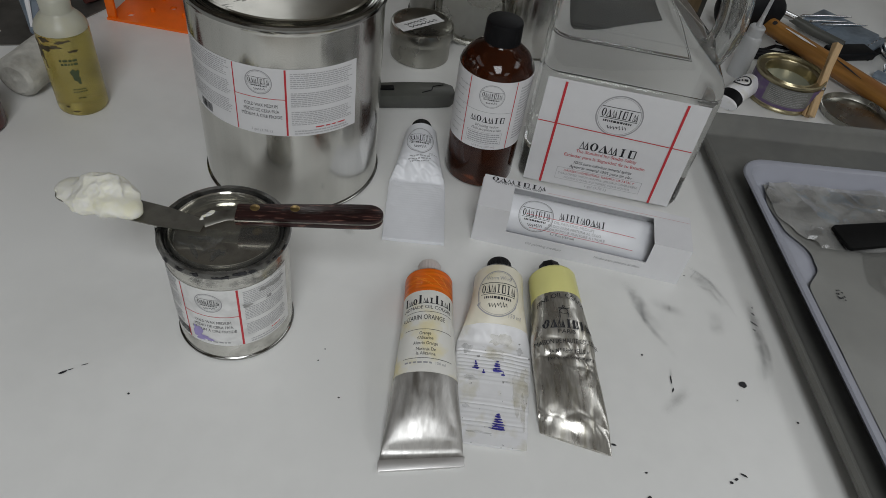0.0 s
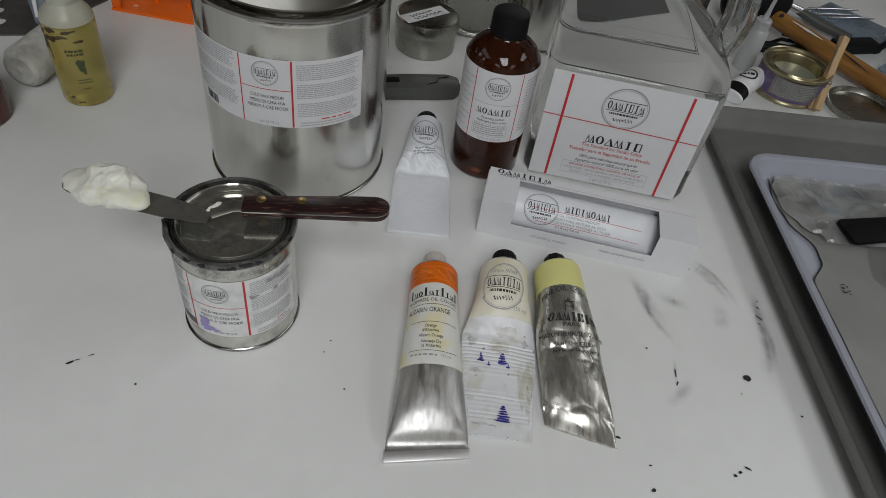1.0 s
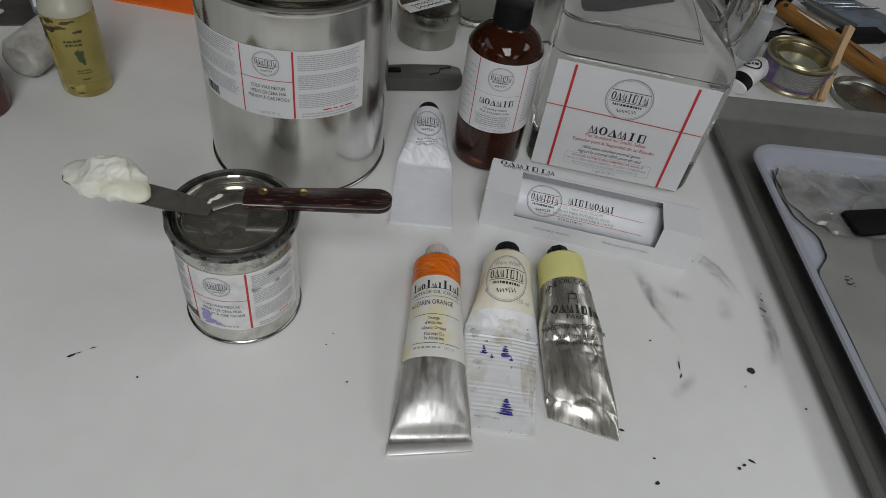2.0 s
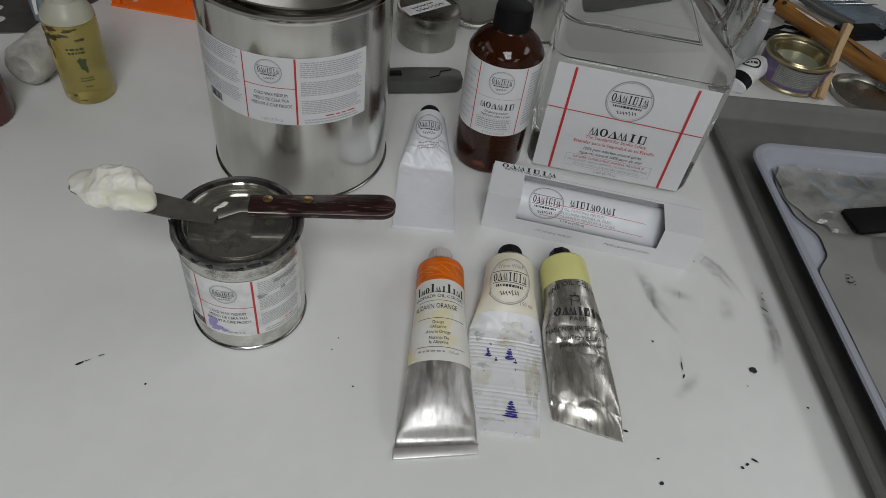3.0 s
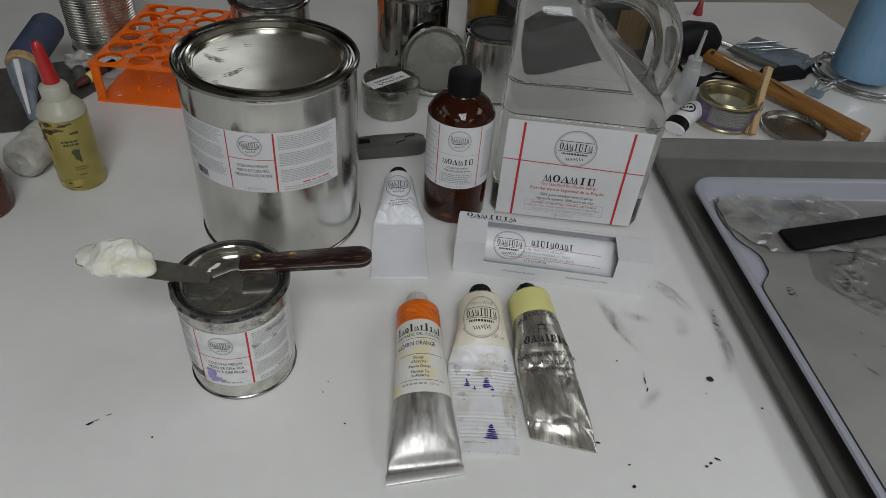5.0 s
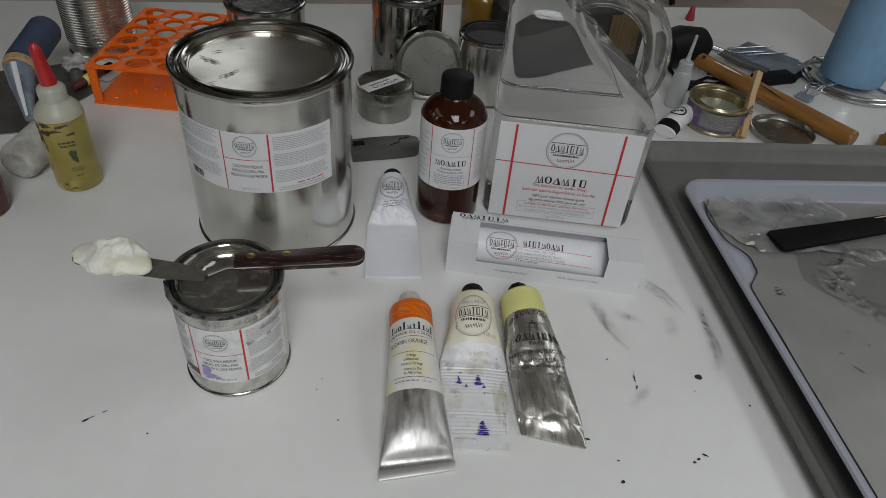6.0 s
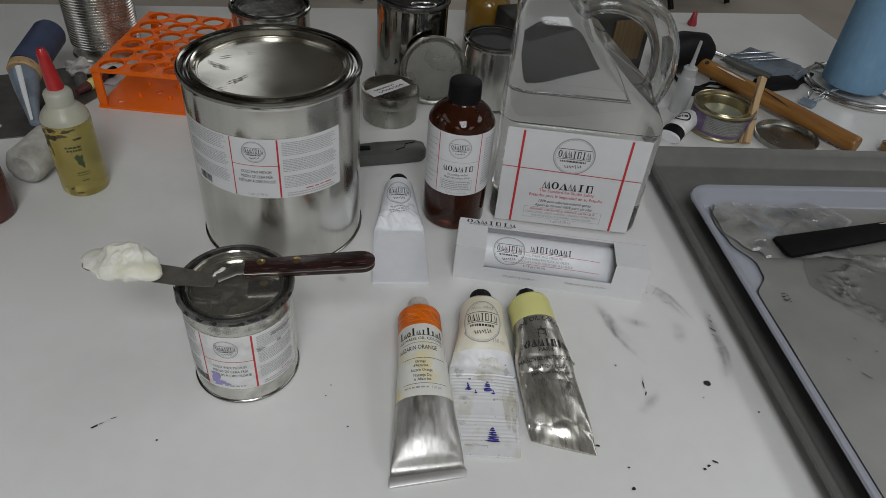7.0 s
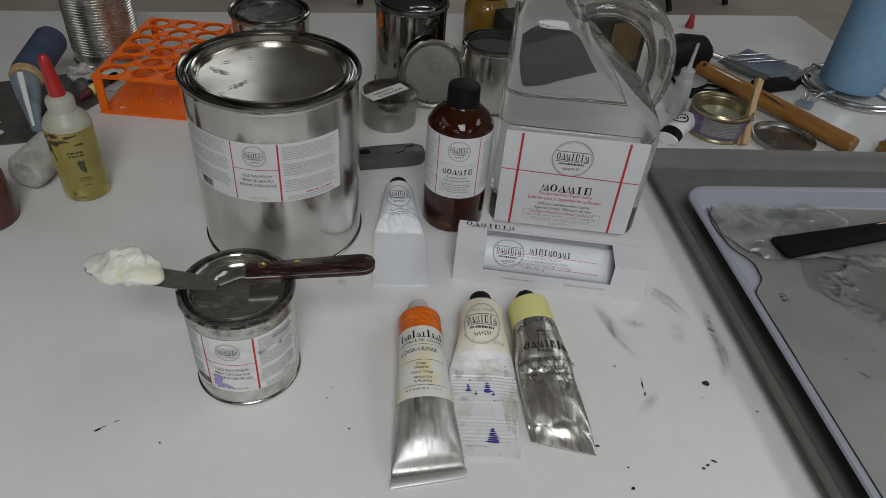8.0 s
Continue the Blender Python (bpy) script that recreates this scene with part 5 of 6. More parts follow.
WRAP = [(-0.022, 0.036), (-0.045, 0.026), (-0.075, 0.0255), (-0.1, 0.038), (-0.125, 0.056)]
wrap = thing("plastic_wrap", TRAY, "crumpled milky plastic wrap in the tray corner", "plastic wrap", "plastic wraps")
part("film_sheet", sheet_xy([(glide(WRAP, y), 0.19 - 0.5 * max(0, -0.06 - y) + 0.01 * math.sin(y * 90), y) for y in [-0.022 - 0.103 * j / 100 for j in range(101)]], crumple, 150), "film", wrap, sharp=60)
wrap = thing("plastic_wrap", TRAY, "thin clear plastic film lying in wrinkles on the palette", "plastic wrap", "plastic wraps")
part("film_sheet", sheet_xy([(0.108 + 0.022 * math.sin((y + 0.11) * 18) + 0.9 * max(0, -0.17 - y), 0.33, y) for y in [-0.118 - 0.13 * j / 130 for j in range(131)]], shine, 200), "clear_film", wrap, sharp=60)
stick = thing("stirring_stick", TRAY @ pose(0.0780, -0.1120, 0.0118, 0, -2.2, 10.0), "flat wooden stick coated in glossy black ink", "stick")
st = [(0.0, -0.0155), (0.004, -0.018), (0.12, -0.0155), (0.26, -0.012), (0.262, 0.011), (0.12, 0.0140), (0.004, 0.0165), (0.0, 0.0145)]
part("stick_blade", outline_slab(st, 0, 0.0045, 0.0008), "stick", stick)
for x, y, rx, ry, sd in ((0.174, 0.009, 0.022, 0.0026, 3), (0.186, -0.001, 0.024, 0.0028, 7), (0.158, 0.002, 0.006, 0.0012, 9), (0.215, 0.006, 0.02, 0.004, 12)):
    part("bare_patch", moved(blob(0, 0, rx, ry, sd, 36), pose(x, y, 0.0048) @ Matrix.Rotation(radians(-90), 4, "X")), "stick_wood", stick, "bare wood patch")
for i in range(11):
    a = Vector((0.0345 + 0.0035 * rng.gauss(0, 1) + 0.017, -0.1865 + 0.0035 * rng.gauss(0, 1), 0.0058))
    part("ink_speck", moved(blob(0, 0, 0.0006 + 0.0012 * rng.random(), 0.0006 + 0.0006 * rng.random(), i, 10), Matrix.Translation(a) @ Matrix.Rotation(radians(-90), 4, "X")), "ink", liner)
for x, y, l, tn in ((0.082, -0.292, 0.010, -50), (0.075, -0.272, 0.004, -40), (0.097, -0.245, 0.003, -50), (0.11, -0.262, 0.003, -30)):
    part("scratch", moved(sheet(-l / 2, l / 2, -0.0004, 0.0004, 2, 1), pose(x, y, 0.0058, 0, 0, tn) @ Matrix.Rotation(radians(-90), 4, "X")), "ink", liner)

# ---- smears and specks on the table ----
def stroke(pts, width, material, z=0.0003):
    bm = bmesh.new()
    uv = bm.loops.layers.uv.new("UVMap")
    n, rows = 24, []
    for i in range(n + 1):
        k = i / n * (len(pts) - 1)
        j = min(int(k), len(pts) - 2)
        p = Vector(pts[j]).lerp(Vector(pts[j + 1]), k - j)
        d = (Vector(pts[j + 1]) - Vector(pts[j])).normalized()
        s = Vector((-d.y, d.x)) * width * 0.8
        rows.append((bm.verts.new((p.x - s.x, p.y - s.y, z)), bm.verts.new((p.x + s.x, p.y + s.y, z)), i / n))
    for a, b in zip(rows, rows[1:]):
        f = bm.faces.new((a[0], b[0], b[1], a[1]))
        for lp, q in zip(f.loops, ((a[2], 0), (b[2], 0), (b[2], 1), (a[2], 1))):
            lp[uv].uv = q
    bmesh.ops.recalc_face_normals(bm, faces=bm.faces)
    part("smear", bm, material, table, "grey smear")


stroke([(0.284, 0.424), (0.288, 0.395), (0.292, 0.368), (0.302, 0.345), (0.310, 0.326)], 0.005, "smear")
stroke([(0.289, 0.410), (0.292, 0.380), (0.303, 0.352)], 0.012, "faint_smear", 0.0005)
stroke([(0.285, 0.422), (0.290, 0.398), (0.298, 0.372)], 0.011, "smear", 0.0008)
stroke([(0.402, 0.404), (0.396, 0.372), (0.390, 0.336)], 0.009, "faint_smear", 0.0009)
stroke([(0.296, 0.402), (0.290, 0.374), (0.297, 0.360)], 0.004, "smear", 0.0006)
stroke([(0.352, 0.443), (0.361, 0.433), (0.370, 0.422), (0.378, 0.396), (0.383, 0.366)], 0.0035, "smear")
stroke([(0.346, 0.440), (0.360, 0.428), (0.372, 0.404), (0.378, 0.378)], 0.014, "faint_smear", 0.0004)
stroke([(0.352, 0.417), (0.367, 0.408), (0.373, 0.387)], 0.003, "smear", 0.0006)
stroke([(0.362, 0.388), (0.358, 0.366), (0.352, 0.352)], 0.012, "faint_smear")
stroke([(0.402, 0.400), (0.396, 0.378), (0.392, 0.350), (0.386, 0.324), (0.375, 0.296)], 0.0042, "smear", 0.0005)
stroke([(0.398, 0.366), (0.395, 0.338), (0.388, 0.311)], 0.0038, "smear", 0.0007)
stroke([(0.400, 0.385), (0.390, 0.335), (0.372, 0.290)], 0.012, "faint_smear", 0.0006)
stroke([(0.299, 0.325), (0.296, 0.311), (0.2925, 0.298)], 0.0024, "smear")
stroke([(0.312, 0.304), (0.293, 0.289), (0.275, 0.277)], 0.009, "faint_smear")
stroke([(0.020, 0.481), (0.026, 0.477), (0.034, 0.470)], 0.008, "faint_smear")
stroke([(0.300, 0.40), (0.318, 0.385), (0.335, 0.38)], 0.010, "faint_smear")
for x, y, rx, ry, tn, sd in ((0.357, 0.304, 0.0034, 0.0030, 0, 1), (0.277, 0.334, 0.0009, 0.0008, 0, 2), (-0.1795, 0.3155, 0.0030, 0.0010, 30, 3), (-0.175, 0.318, 0.002, 0.0004, 20, 31), (-0.166, 0.3225, 0.0022, 0.0004, 20, 4), (0.325, 0.2245, 0.0028, 0.0009, -35, 5), (0.318, 0.2215, 0.0016, 0.0009, 20, 6), (0.313, 0.219, 0.0014, 0.0011, 0, 7),
                             (0.246, 0.209, 0.0018, 0.0013, 30, 8), (0.249, 0.228, 0.0011, 0.0007, 0, 9), (-0.129, 0.297, 0.0009, 0.0008, 0, 10), (0.023, 0.293, 0.0008, 0.0007, 0, 11), (0.346, 0.289, 0.0006, 0.0005, 0, 12), (0.390, 0.268, 0.0010, 0.0009, 0, 13), (0.347, 0.427, 0.0007, 0.0006, 0, 14),
                             (0.3985, 0.3805, 0.0022, 0.0007, -60, 15), (0.395, 0.369, 0.0042, 0.0007, -50, 16), (0.401, 0.388, 0.0009, 0.0006, 0, 17), (0.392, 0.362, 0.0016, 0.0006, -40, 18), (0.230, 0.251, 0.0022, 0.0009, -20, 19), (0.295, 0.309, 0.0042, 0.0006, 80, 20), (0.2935, 0.299, 0.0026, 0.0006, 60, 21), (0.006, 0.327, 0.0007, 0.0006, 0, 22), (0.011, 0.338, 0.0007, 0.0005, 0, 23)):
    part("ink_speck", moved(blob(0, 0, rx, ry, sd, 18, 0.14), pose(x, y, 0.0007, 0, 0, tn) @ Matrix.Rotation(radians(-90), 4, "X")), "ink", table)
# dark scuffs on the gallon lid and grime on the small lid
for x, y, rx, ry, tn, sd in ((-0.052, 0.004, 0.010, 0.0022, -38, 1), (-0.047, 0.0, 0.007, 0.0018, -30, 2), (-0.030, -0.028, 0.008, 0.0022, 42, 3), (-0.026, -0.024, 0.006, 0.0012, 48, 4), (-0.045, -0.046, 0.006, 0.0012, 30, 5), (-0.042, 0.022, 0.005, 0.0008, 20, 6), (-0.02, 0.03, 0.004, 0.0007, 0, 7), (0.045, 0.022, 0.004, 0.0005, 30, 8), (0.058, -0.005, 0.003, 0.0005, 60, 9)):
    part("scuff", moved(blob(0, 0, rx, ry, sd, 30, 0.5), pose(x, y, H1 - 0.0066, 0, 0, tn) @ Matrix.Rotation(radians(-90), 4, "X")), "scuff", gallon, "dark scuff")


# ---- things behind the cans ----
tin = thing("storage_tin", pose(0.1125, 0.812, 0), "round brushed tin with slip lid and paper sticker", "tin")
part("body", lathe([(0, 0.001), (0.036, 0.0), (0.038, 0.001), (0.038, 0.033), (0, 0.033)], 72), "tin_matte", tin)
part("lid", lathe([(0.038, 0.0285), (0.0400, 0.0285), (0.0404, 0.0295), (0.0402, 0.0425), (0.0394, 0.0446), (0.037, 0.0452), (0.036, 0.0446), (0, 0.0446)], 72), "tin_matte", tin, "slip-on lid")
stk = part("sticker", moved(sheet(-0.032, 0.032, -0.0105, 0.0105, 2, 1), pose(-0.004, -0.003, 0.0452, 0, 0, 33) @ Matrix.Rotation(radians(-90), 4, "X")), "paper_dirty", tin, "cream paper sticker")
part("handwriting", moved(joined(scribble(-0.004, 0.0035, 0.034, 0.006, 5, 0.0009), scribble(0.002, -0.0038, 0.042, 0.006, 11, 0.0009)), pose(-0.004, -0.003, 0.0455, 0, 0, 33) @ Matrix.Rotation(radians(-90), 4, "X")), "ink", stk)


def plain_can(x, y, R, H, body_m, top_m, lid_m, label):
    c = thing("paint_can", pose(x, y, 0), label, "can", "plain cans")
    ft, b, t, l = can_shell(R, H)
    part("bottom_ring", lathe(ft, 96), "tin_rim", c)
    part("body", lathe(b, 96), body_m, c)
    part("top_ring", lathe(t, 96), top_m, c)
    part("lid", lathe(l, 96), lid_m, c)
    return c


tall = plain_can(0.157, 0.936, 0.0525, 0.128, "tin_dark", "tin_dirty", "black_ink_wet", "tall tin can with orange paint runs and blackened rim")
for u, z, ru, rv, m, sd in ((-0.064, 0.097, 0.0045, 0.018, "rust", 3), (-0.058, 0.108, 0.004, 0.011, "rust", 6), (-0.066, 0.07, 0.0025, 0.012, "rust", 8), (-0.02, 0.098, 0.003, 0.006, "ink", 4), (-0.03, 0.045, 0.002, 0.004, "ink", 5), (0.012, 0.104, 0.005, 0.004, "ink", 12), (-0.02, 0.105, 0.0015, 0.003, "ink", 14)):
    part("paint_run", bend(blob(u, z, ru, rv, sd, 30), 0.0525, 0.0004), m, tall, "dried paint run")
part("clip_ring", moved(joined(sweep([(0.017 * math.cos(radians(a)), 0.009 * math.sin(radians(a)), 0) for a in range(0, 361, 15)], 0.0022, 8)), pose(0.01, -0.036, 0.127)), "chrome", tall)
# the lid's black colour stands in for a dark reflection in bare tin
plain_can(0.268, 0.858, 0.0437, 0.098, "tin", "tin_rim", "case_and_lid_black", "small plain tin can, dark reflection on its lid given as black")
plain_can(-0.047, 0.925, 0.054, 0.117, "tin", "tin_rim", "tin_dirty", "plain quart tin can with stained lid")
lean = thing("can_lid", Matrix.Translation((0.181, 0.8418, 0.0)) @ Matrix.Rotation(radians(-19), 4, "X") @ Matrix.Translation((0, 0, 0.0495)) @ Matrix.Rotation(radians(90), 4, "X"), "round grey tin lid leaning on edge", "lid")
part("plate", lathe([(0, 0.0), (0.040, 0.0), (0.0415, 0.0012), (0.043, 0.0036), (0.046, 0.0042), (0.0485, 0.003), (0.0495, 0.001), (0.0495, -0.0016), (0.048, -0.002), (0.042, -0.0012), (0, -0.0014)], 96), "tin_matte", lean)
jar = thing("varnish_jar", pose(0.295, 1.03, 0), "glass jar of amber varnish", "jar")
part("glass", lathe([(0, 0.0), (0.034, 0.0), (0.036, 0.003), (0.036, 0.085), (0.034, 0.09), (0.030, 0.096), (0.030, 0.112), (0, 0.112)], 64), "amber_jar", jar)
part("cap", lathe([(0, 0.125), (0.031, 0.125), (0.0325, 0.123), (0.0325, 0.105), (0.031, 0.104)], 64), "black", jar)

cutter = thing("utility_knife", pose(0.085, 0.699, 0, 0, 0, 6.0), "grey plastic utility knife lying on its side", "knife")
cut = [(-0.065, -0.012), (-0.03, -0.0155), (0.03, -0.0165), (0.055, -0.015), (0.0625, -0.008), (0.0625, 0.008), (0.05, 0.0155), (0.0, 0.0165), (-0.065, 0.012)]
part("body", outline_slab(cut, 0, 0.018, 0.0035), "grey_plastic", cutter)
part("groove", sweep([(0.022, -0.009, 0.0182), (0.034, -0.004, 0.0182), (0.037, 0.004, 0.0182), (0.05, 0.007, 0.0182)], 0.0007, 6), "black", cutter)
part("slider", moved(rbox(0.02, 0.008, 0.003, 0.001), pose(-0.02, 0, 0.0175)), "black", cutter)

# ---- orange tube rack ----
rack = thing("test_tube_rack", pose(-0.2815, 0.8455, 0, 0, 0, -12.5), "two-tier orange plastic test tube rack", "rack")
RW, RL = 0.128, 0.206


def holed(w, l, holes, thick, n=28):
    """A plate with round holes through it."""
    bm = bmesh.new()
    edges = []
    loops = [[(0, 0), (w, 0), (w, l), (0, l)]] + [[(x + r * math.cos(2 * math.pi * i / n), y + r * math.sin(2 * math.pi * i / n)) for i in range(n)] for x, y, r in holes]
    for lp in loops:
        vs = [bm.verts.new((x, y, 0)) for x, y in lp]
        edges += [bm.edges.new((a, b)) for a, b in zip(vs, vs[1:] + vs[:1])]
    bmesh.ops.triangle_fill(bm, use_beauty=True, edges=edges)
    ext = bmesh.ops.extrude_face_region(bm, geom=bm.faces[:])
    for g in ext["geom"]:
        if isinstance(g, bmesh.types.BMVert):
            g.co.z += thick
    bmesh.ops.recalc_face_normals(bm, faces=bm.faces)
    return bm


holes = []
for iy in range(6):
    for ix in range(3):
        r = 0.0157 if (iy + ix) % 3 != 2 else 0.0142
        holes.append((0.0225 + 0.0415 * ix, 0.0185 + 0.0338 * iy, r))
for iy in range(5):
    for ix in range(2):
        holes.append((0.0433 + 0.0415 * ix, 0.0355 + 0.0338 * iy, 0.0092))
part("upper_tier", moved(holed(RW, RL, holes, 0.003), pose(0, 0, 0.0525)), "orange", rack)
for x, y, r in holes[:18]:
    part("rim", moved(lathe([(r, -0.0006), (r + 0.0011, -0.0006), (r + 0.0011, 0.0046), (r, 0.0046), (r, -0.0006)], 28), pose(x, y, 0.0525)), "orange", rack)
part("lower_tier", holed(RW, RL, [(x, y, r * 0.3) for x, y, r in holes[:18:4]], 0.003), "orange", rack)
for x, y, r in holes[18:]:
    part("peg", moved(lathe([(0.003, 0), (0.0028, 0.004), (0.0016, 0.0052), (0, 0.0054)], 12), pose(x, y, 0.0028)), "orange", rack)
for x, y in ((0.006, 0.004), (RW - 0.006, 0.004), (0.006, RL - 0.004), (RW - 0.006, RL - 0.004)):
    part("post", moved(rbox(0.011, 0.0045, 0.05, 0.0006), pose(x, y, 0.0028)), "orange", rack)

# ---- ribbed food can ----
rib = thing("food_can", pose(-0.303, 1.026, 0), "tall bare ribbed tin can used as a pot", "can")
prof = [(0, 0.002), (0.053, 0.0), (0.0555, 0.001), (0.0555, 0.004), (0.0535, 0.006)]
for i in range(24):
    prof += [(0.0532, 0.020 + i * 0.0040), (0.0546, 0.0212 + i * 0.0040), (0.0546, 0.0222 + i * 0.0040), (0.0532, 0.0234 + i * 0.0040)]
prof += [(0.0535, 0.132), (0.0555, 0.1335), (0.0555, 0.1365), (0.0532, 0.1365), (0.0525, 0.13), (0.0525, 0.004), (0, 0.004)]
part("shell", lathe([(r * 0.915, z) for r, z in prof], 96), "tin_grubby", rib, sharp=30)

# ---- oil bottle and its neighbours ----
oil = thing("squeeze_bottle", pose(-0.2585, 0.6605, 0), "squeeze bottle of yellow oil with red nozzle, stained", "bottle")
part("body", lathe([(0, 0.002), (0.0225, 0.0), (0.0242, 0.002), (0.0248, 0.006), (0.0248, 0.0895), (0, 0.0895)], 72), "oil", oil)
part("upper_body", lathe([(0.0248, 0.0898), (0.0243, 0.0930), (0.0222, 0.0975), (0.0190, 0.1015), (0.0155, 0.1052), (0.0138, 0.107), (0.0135, 0.109), (0, 0.109)], 72), "milky", oil, "empty milky shoulder")
part("collar", lathe([(0.0140, 0.1065), (0.0143, 0.119), (0.0130, 0.1215), (0.0085, 0.1245), (0, 0.1245)], 48), "milky", oil, "milky screw collar")
part("nozzle", moved(lathe([(0.0085, 0.0), (0.0082, 0.006), (0.0058, 0.036), (0.0052, 0.043), (0.003, 0.0465), (0, 0.047)], 32), pose(0, 0, 0.121, -3, -5, 0)), "red_plastic", oil, "red plastic nozzle")
part("print", bend(joined(blob(0.010, 0.050, 0.0035, 0.0065, 3, 20, 0.3), blob(0.012, 0.043, 0.002, 0.004, 8, 16, 0.3)), 0.0248, 0.0005), "leaf_ink", oil, "dark leaf emblem")
for u0, u1, z, h, n in ((-0.001, 0.016, 0.0655, 0.0022, 5), (0.0, 0.015, 0.0615, 0.0022, 5), (0.004, 0.017, 0.033, 0.0011, 6), (0.004, 0.017, 0.030, 0.0011, 6), (0.007, 0.014, 0.023, 0.0011, 3)):
    part("print_line", bend(bars(u0, u1, z, h, n, rng), 0.0248, 0.0005), "leaf_ink", oil)
for u, z, ru, rv, sd in ((-0.012, 0.078, 0.006, 0.0025, 2), (-0.002, 0.080, 0.005, 0.0018, 5), (0.012, 0.075, 0.004, 0.0016, 9), (-0.02, 0.07, 0.004, 0.006, 12), (-0.016, 0.058, 0.0015, 0.005, 15), (0.006, 0.086, 0.006, 0.0014, 31), (-0.010, 0.0865, 0.005, 0.002, 33), (-0.022, 0.082, 0.003, 0.003, 35), (0.002, 0.007, 0.003, 0.001, 18), (-0.006, 0.012, 0.002, 0.0009, 21)):
    part("stain", bend(blob(u, z, ru, rv, sd, 24, 0.5), 0.0248, 0.0005), "dark_stain", oil, "dark paint stain")
maroon = thing("squeeze_bottle", pose(-0.351, 0.611, 0), "dark maroon squat bottle", "bottle")
part("body", lathe([(0, 0.001), (0.027, 0.0), (0.031, 0.003), (0.0315, 0.01), (0.0305, 0.055), (0.025, 0.066), (0.014, 0.072), (0.012, 0.085), (0, 0.085)], 64), "maroon", maroon)
foam = thing("foam_roller", pose(-0.3225, 0.664, 0.0225, -90, 0, -16), "grubby white foam roller lying on the table", "roller")
bm = lathe([(0, -0.001), (0.005, 0.0), (0.015, -0.001), (0.0195, 0.002), (0.0225, 0.009), (0.0225, 0.062), (0.019, 0.068), (0, 0.068)], 48)
bmesh.ops.subdivide_edges(bm, edges=bm.edges[:], cuts=2, use_grid_fill=True)
for p in bm.verts:
    p.co *= 1 + 0.07 * noise.noise(p.co * 45) + 0.025 * noise.noise(p.co * 150)
part("foam", bm, "foam", foam)

trow = thing("scraper_handle", pose(0, 0, 0), "tool with navy handle, bare wood collar, steel ferrule", "hand tool")
A, B, C, D = Vector((-0.343, 0.784, 0.012)), Vector((-0.3665, 0.858, 0.044)), Vector((-0.366, 0.868, 0.047)), Vector((-0.350, 0.951, 0.064))
part("ferrule", sweep([A, A.lerp(B, 0.3), A.lerp(B, 0.7), B], [0.0055, 0.009, 0.015, 0.0175], 32), "blue_steel", trow, "tapered steel ferrule")
part("collar", sweep([B, B.lerp(C, 0.2), C], [0.0188, 0.0205, 0.0208], 40), "cork", trow, "bare wood collar")
part("grip", sweep([C, C.lerp(D, 0.05), C.lerp(D, 0.9), C.lerp(D, 0.97), D], [0.0208, 0.0214, 0.0214, 0.019, 0.013], 40), "navy", trow, "navy painted grip")
part("paint_streak", sweep([A + Vector((0.000, -0.0045, 0.008)), A.lerp(B, 0.5) + Vector((0, -0.008, 0.0125)), B + Vector((0, -0.0095, 0.0155))], [0.0016, 0.003, 0.0035], 10, True, 0.4), "paper", trow, "white paint streak")
scr = thing("notched_scraper", pose(0, 0, 0.0004), "flat stained steel scraper with round notches", "scraper")
out = [(-0.350, 0.772), (-0.283, 0.884), (-0.298, 0.935), (-0.345, 0.965), (-0.450, 0.935)]
for i in range(5):
    c = Vector((-0.4405 + 0.0108 * i, 0.9 - 0.026 * i))
    out += [(c.x + 0.009 * math.cos(radians(105 - a)), c.y + 0.009 * math.sin(radians(105 - a))) for a in range(0, 181, 20)]
out += [(-0.39, 0.765)]
part("plate", outline_slab(out, 0, 0.0016), "scraper", scr)
brush = thing("paint_brush", pose(-0.300, 0.900, 0.0085, 0, 90, 62), "small brush with dark red handle and paper tag", "brush")
part("handle", moved(lathe([(0, -0.03), (0.004, -0.029), (0.0068, -0.01), (0.0072, 0.01), (0.005, 0.03), (0, 0.031)], 24), pose(0, 0, 0)), "maroon", brush)
part("ferrule", moved(lathe([(0.0052, 0.028), (0.0064, 0.031), (0.0064, 0.048), (0, 0.048)], 24), pose(0, 0, 0)), "black", brush)
part("painted_band", moved(lathe([(0.0072, -0.008), (0.0077, -0.006), (0.0077, 0.004), (0.0072, 0.006)], 24), pose(0, 0, 0)), "yellow_band", brush, "yellow painted band")
tag = thing("paper_tag", pose(-0.282, 0.918, 0.0022, 0, 0, -20), "small white paper tag", "tag")
part("card", outline_slab([(-0.013, -0.009), (0.013, -0.009), (0.013, 0.009), (-0.013, 0.009)], 0, 0.0006), "paper", tag)
lump_t = thing("rag", pose(-0.322, 0.935, 0.014), "crumpled pale rag with dark paint", "rag")
part("cloth", lump(0.018, 0.013, 0.013, 12.4, 4, 0.5), "dirty_white", lump_t)
peb = thing("bottle_stopper", pose(-0.312, 0.897, 0.012), "dark grey plastic bottle stopper", "stopper")
part("cap_body", lathe([(0, 0.014), (0.006, 0.013), (0.0085, 0.008), (0.009, -0.0115), (0, -0.0115)], 24), "grey_plastic", peb)

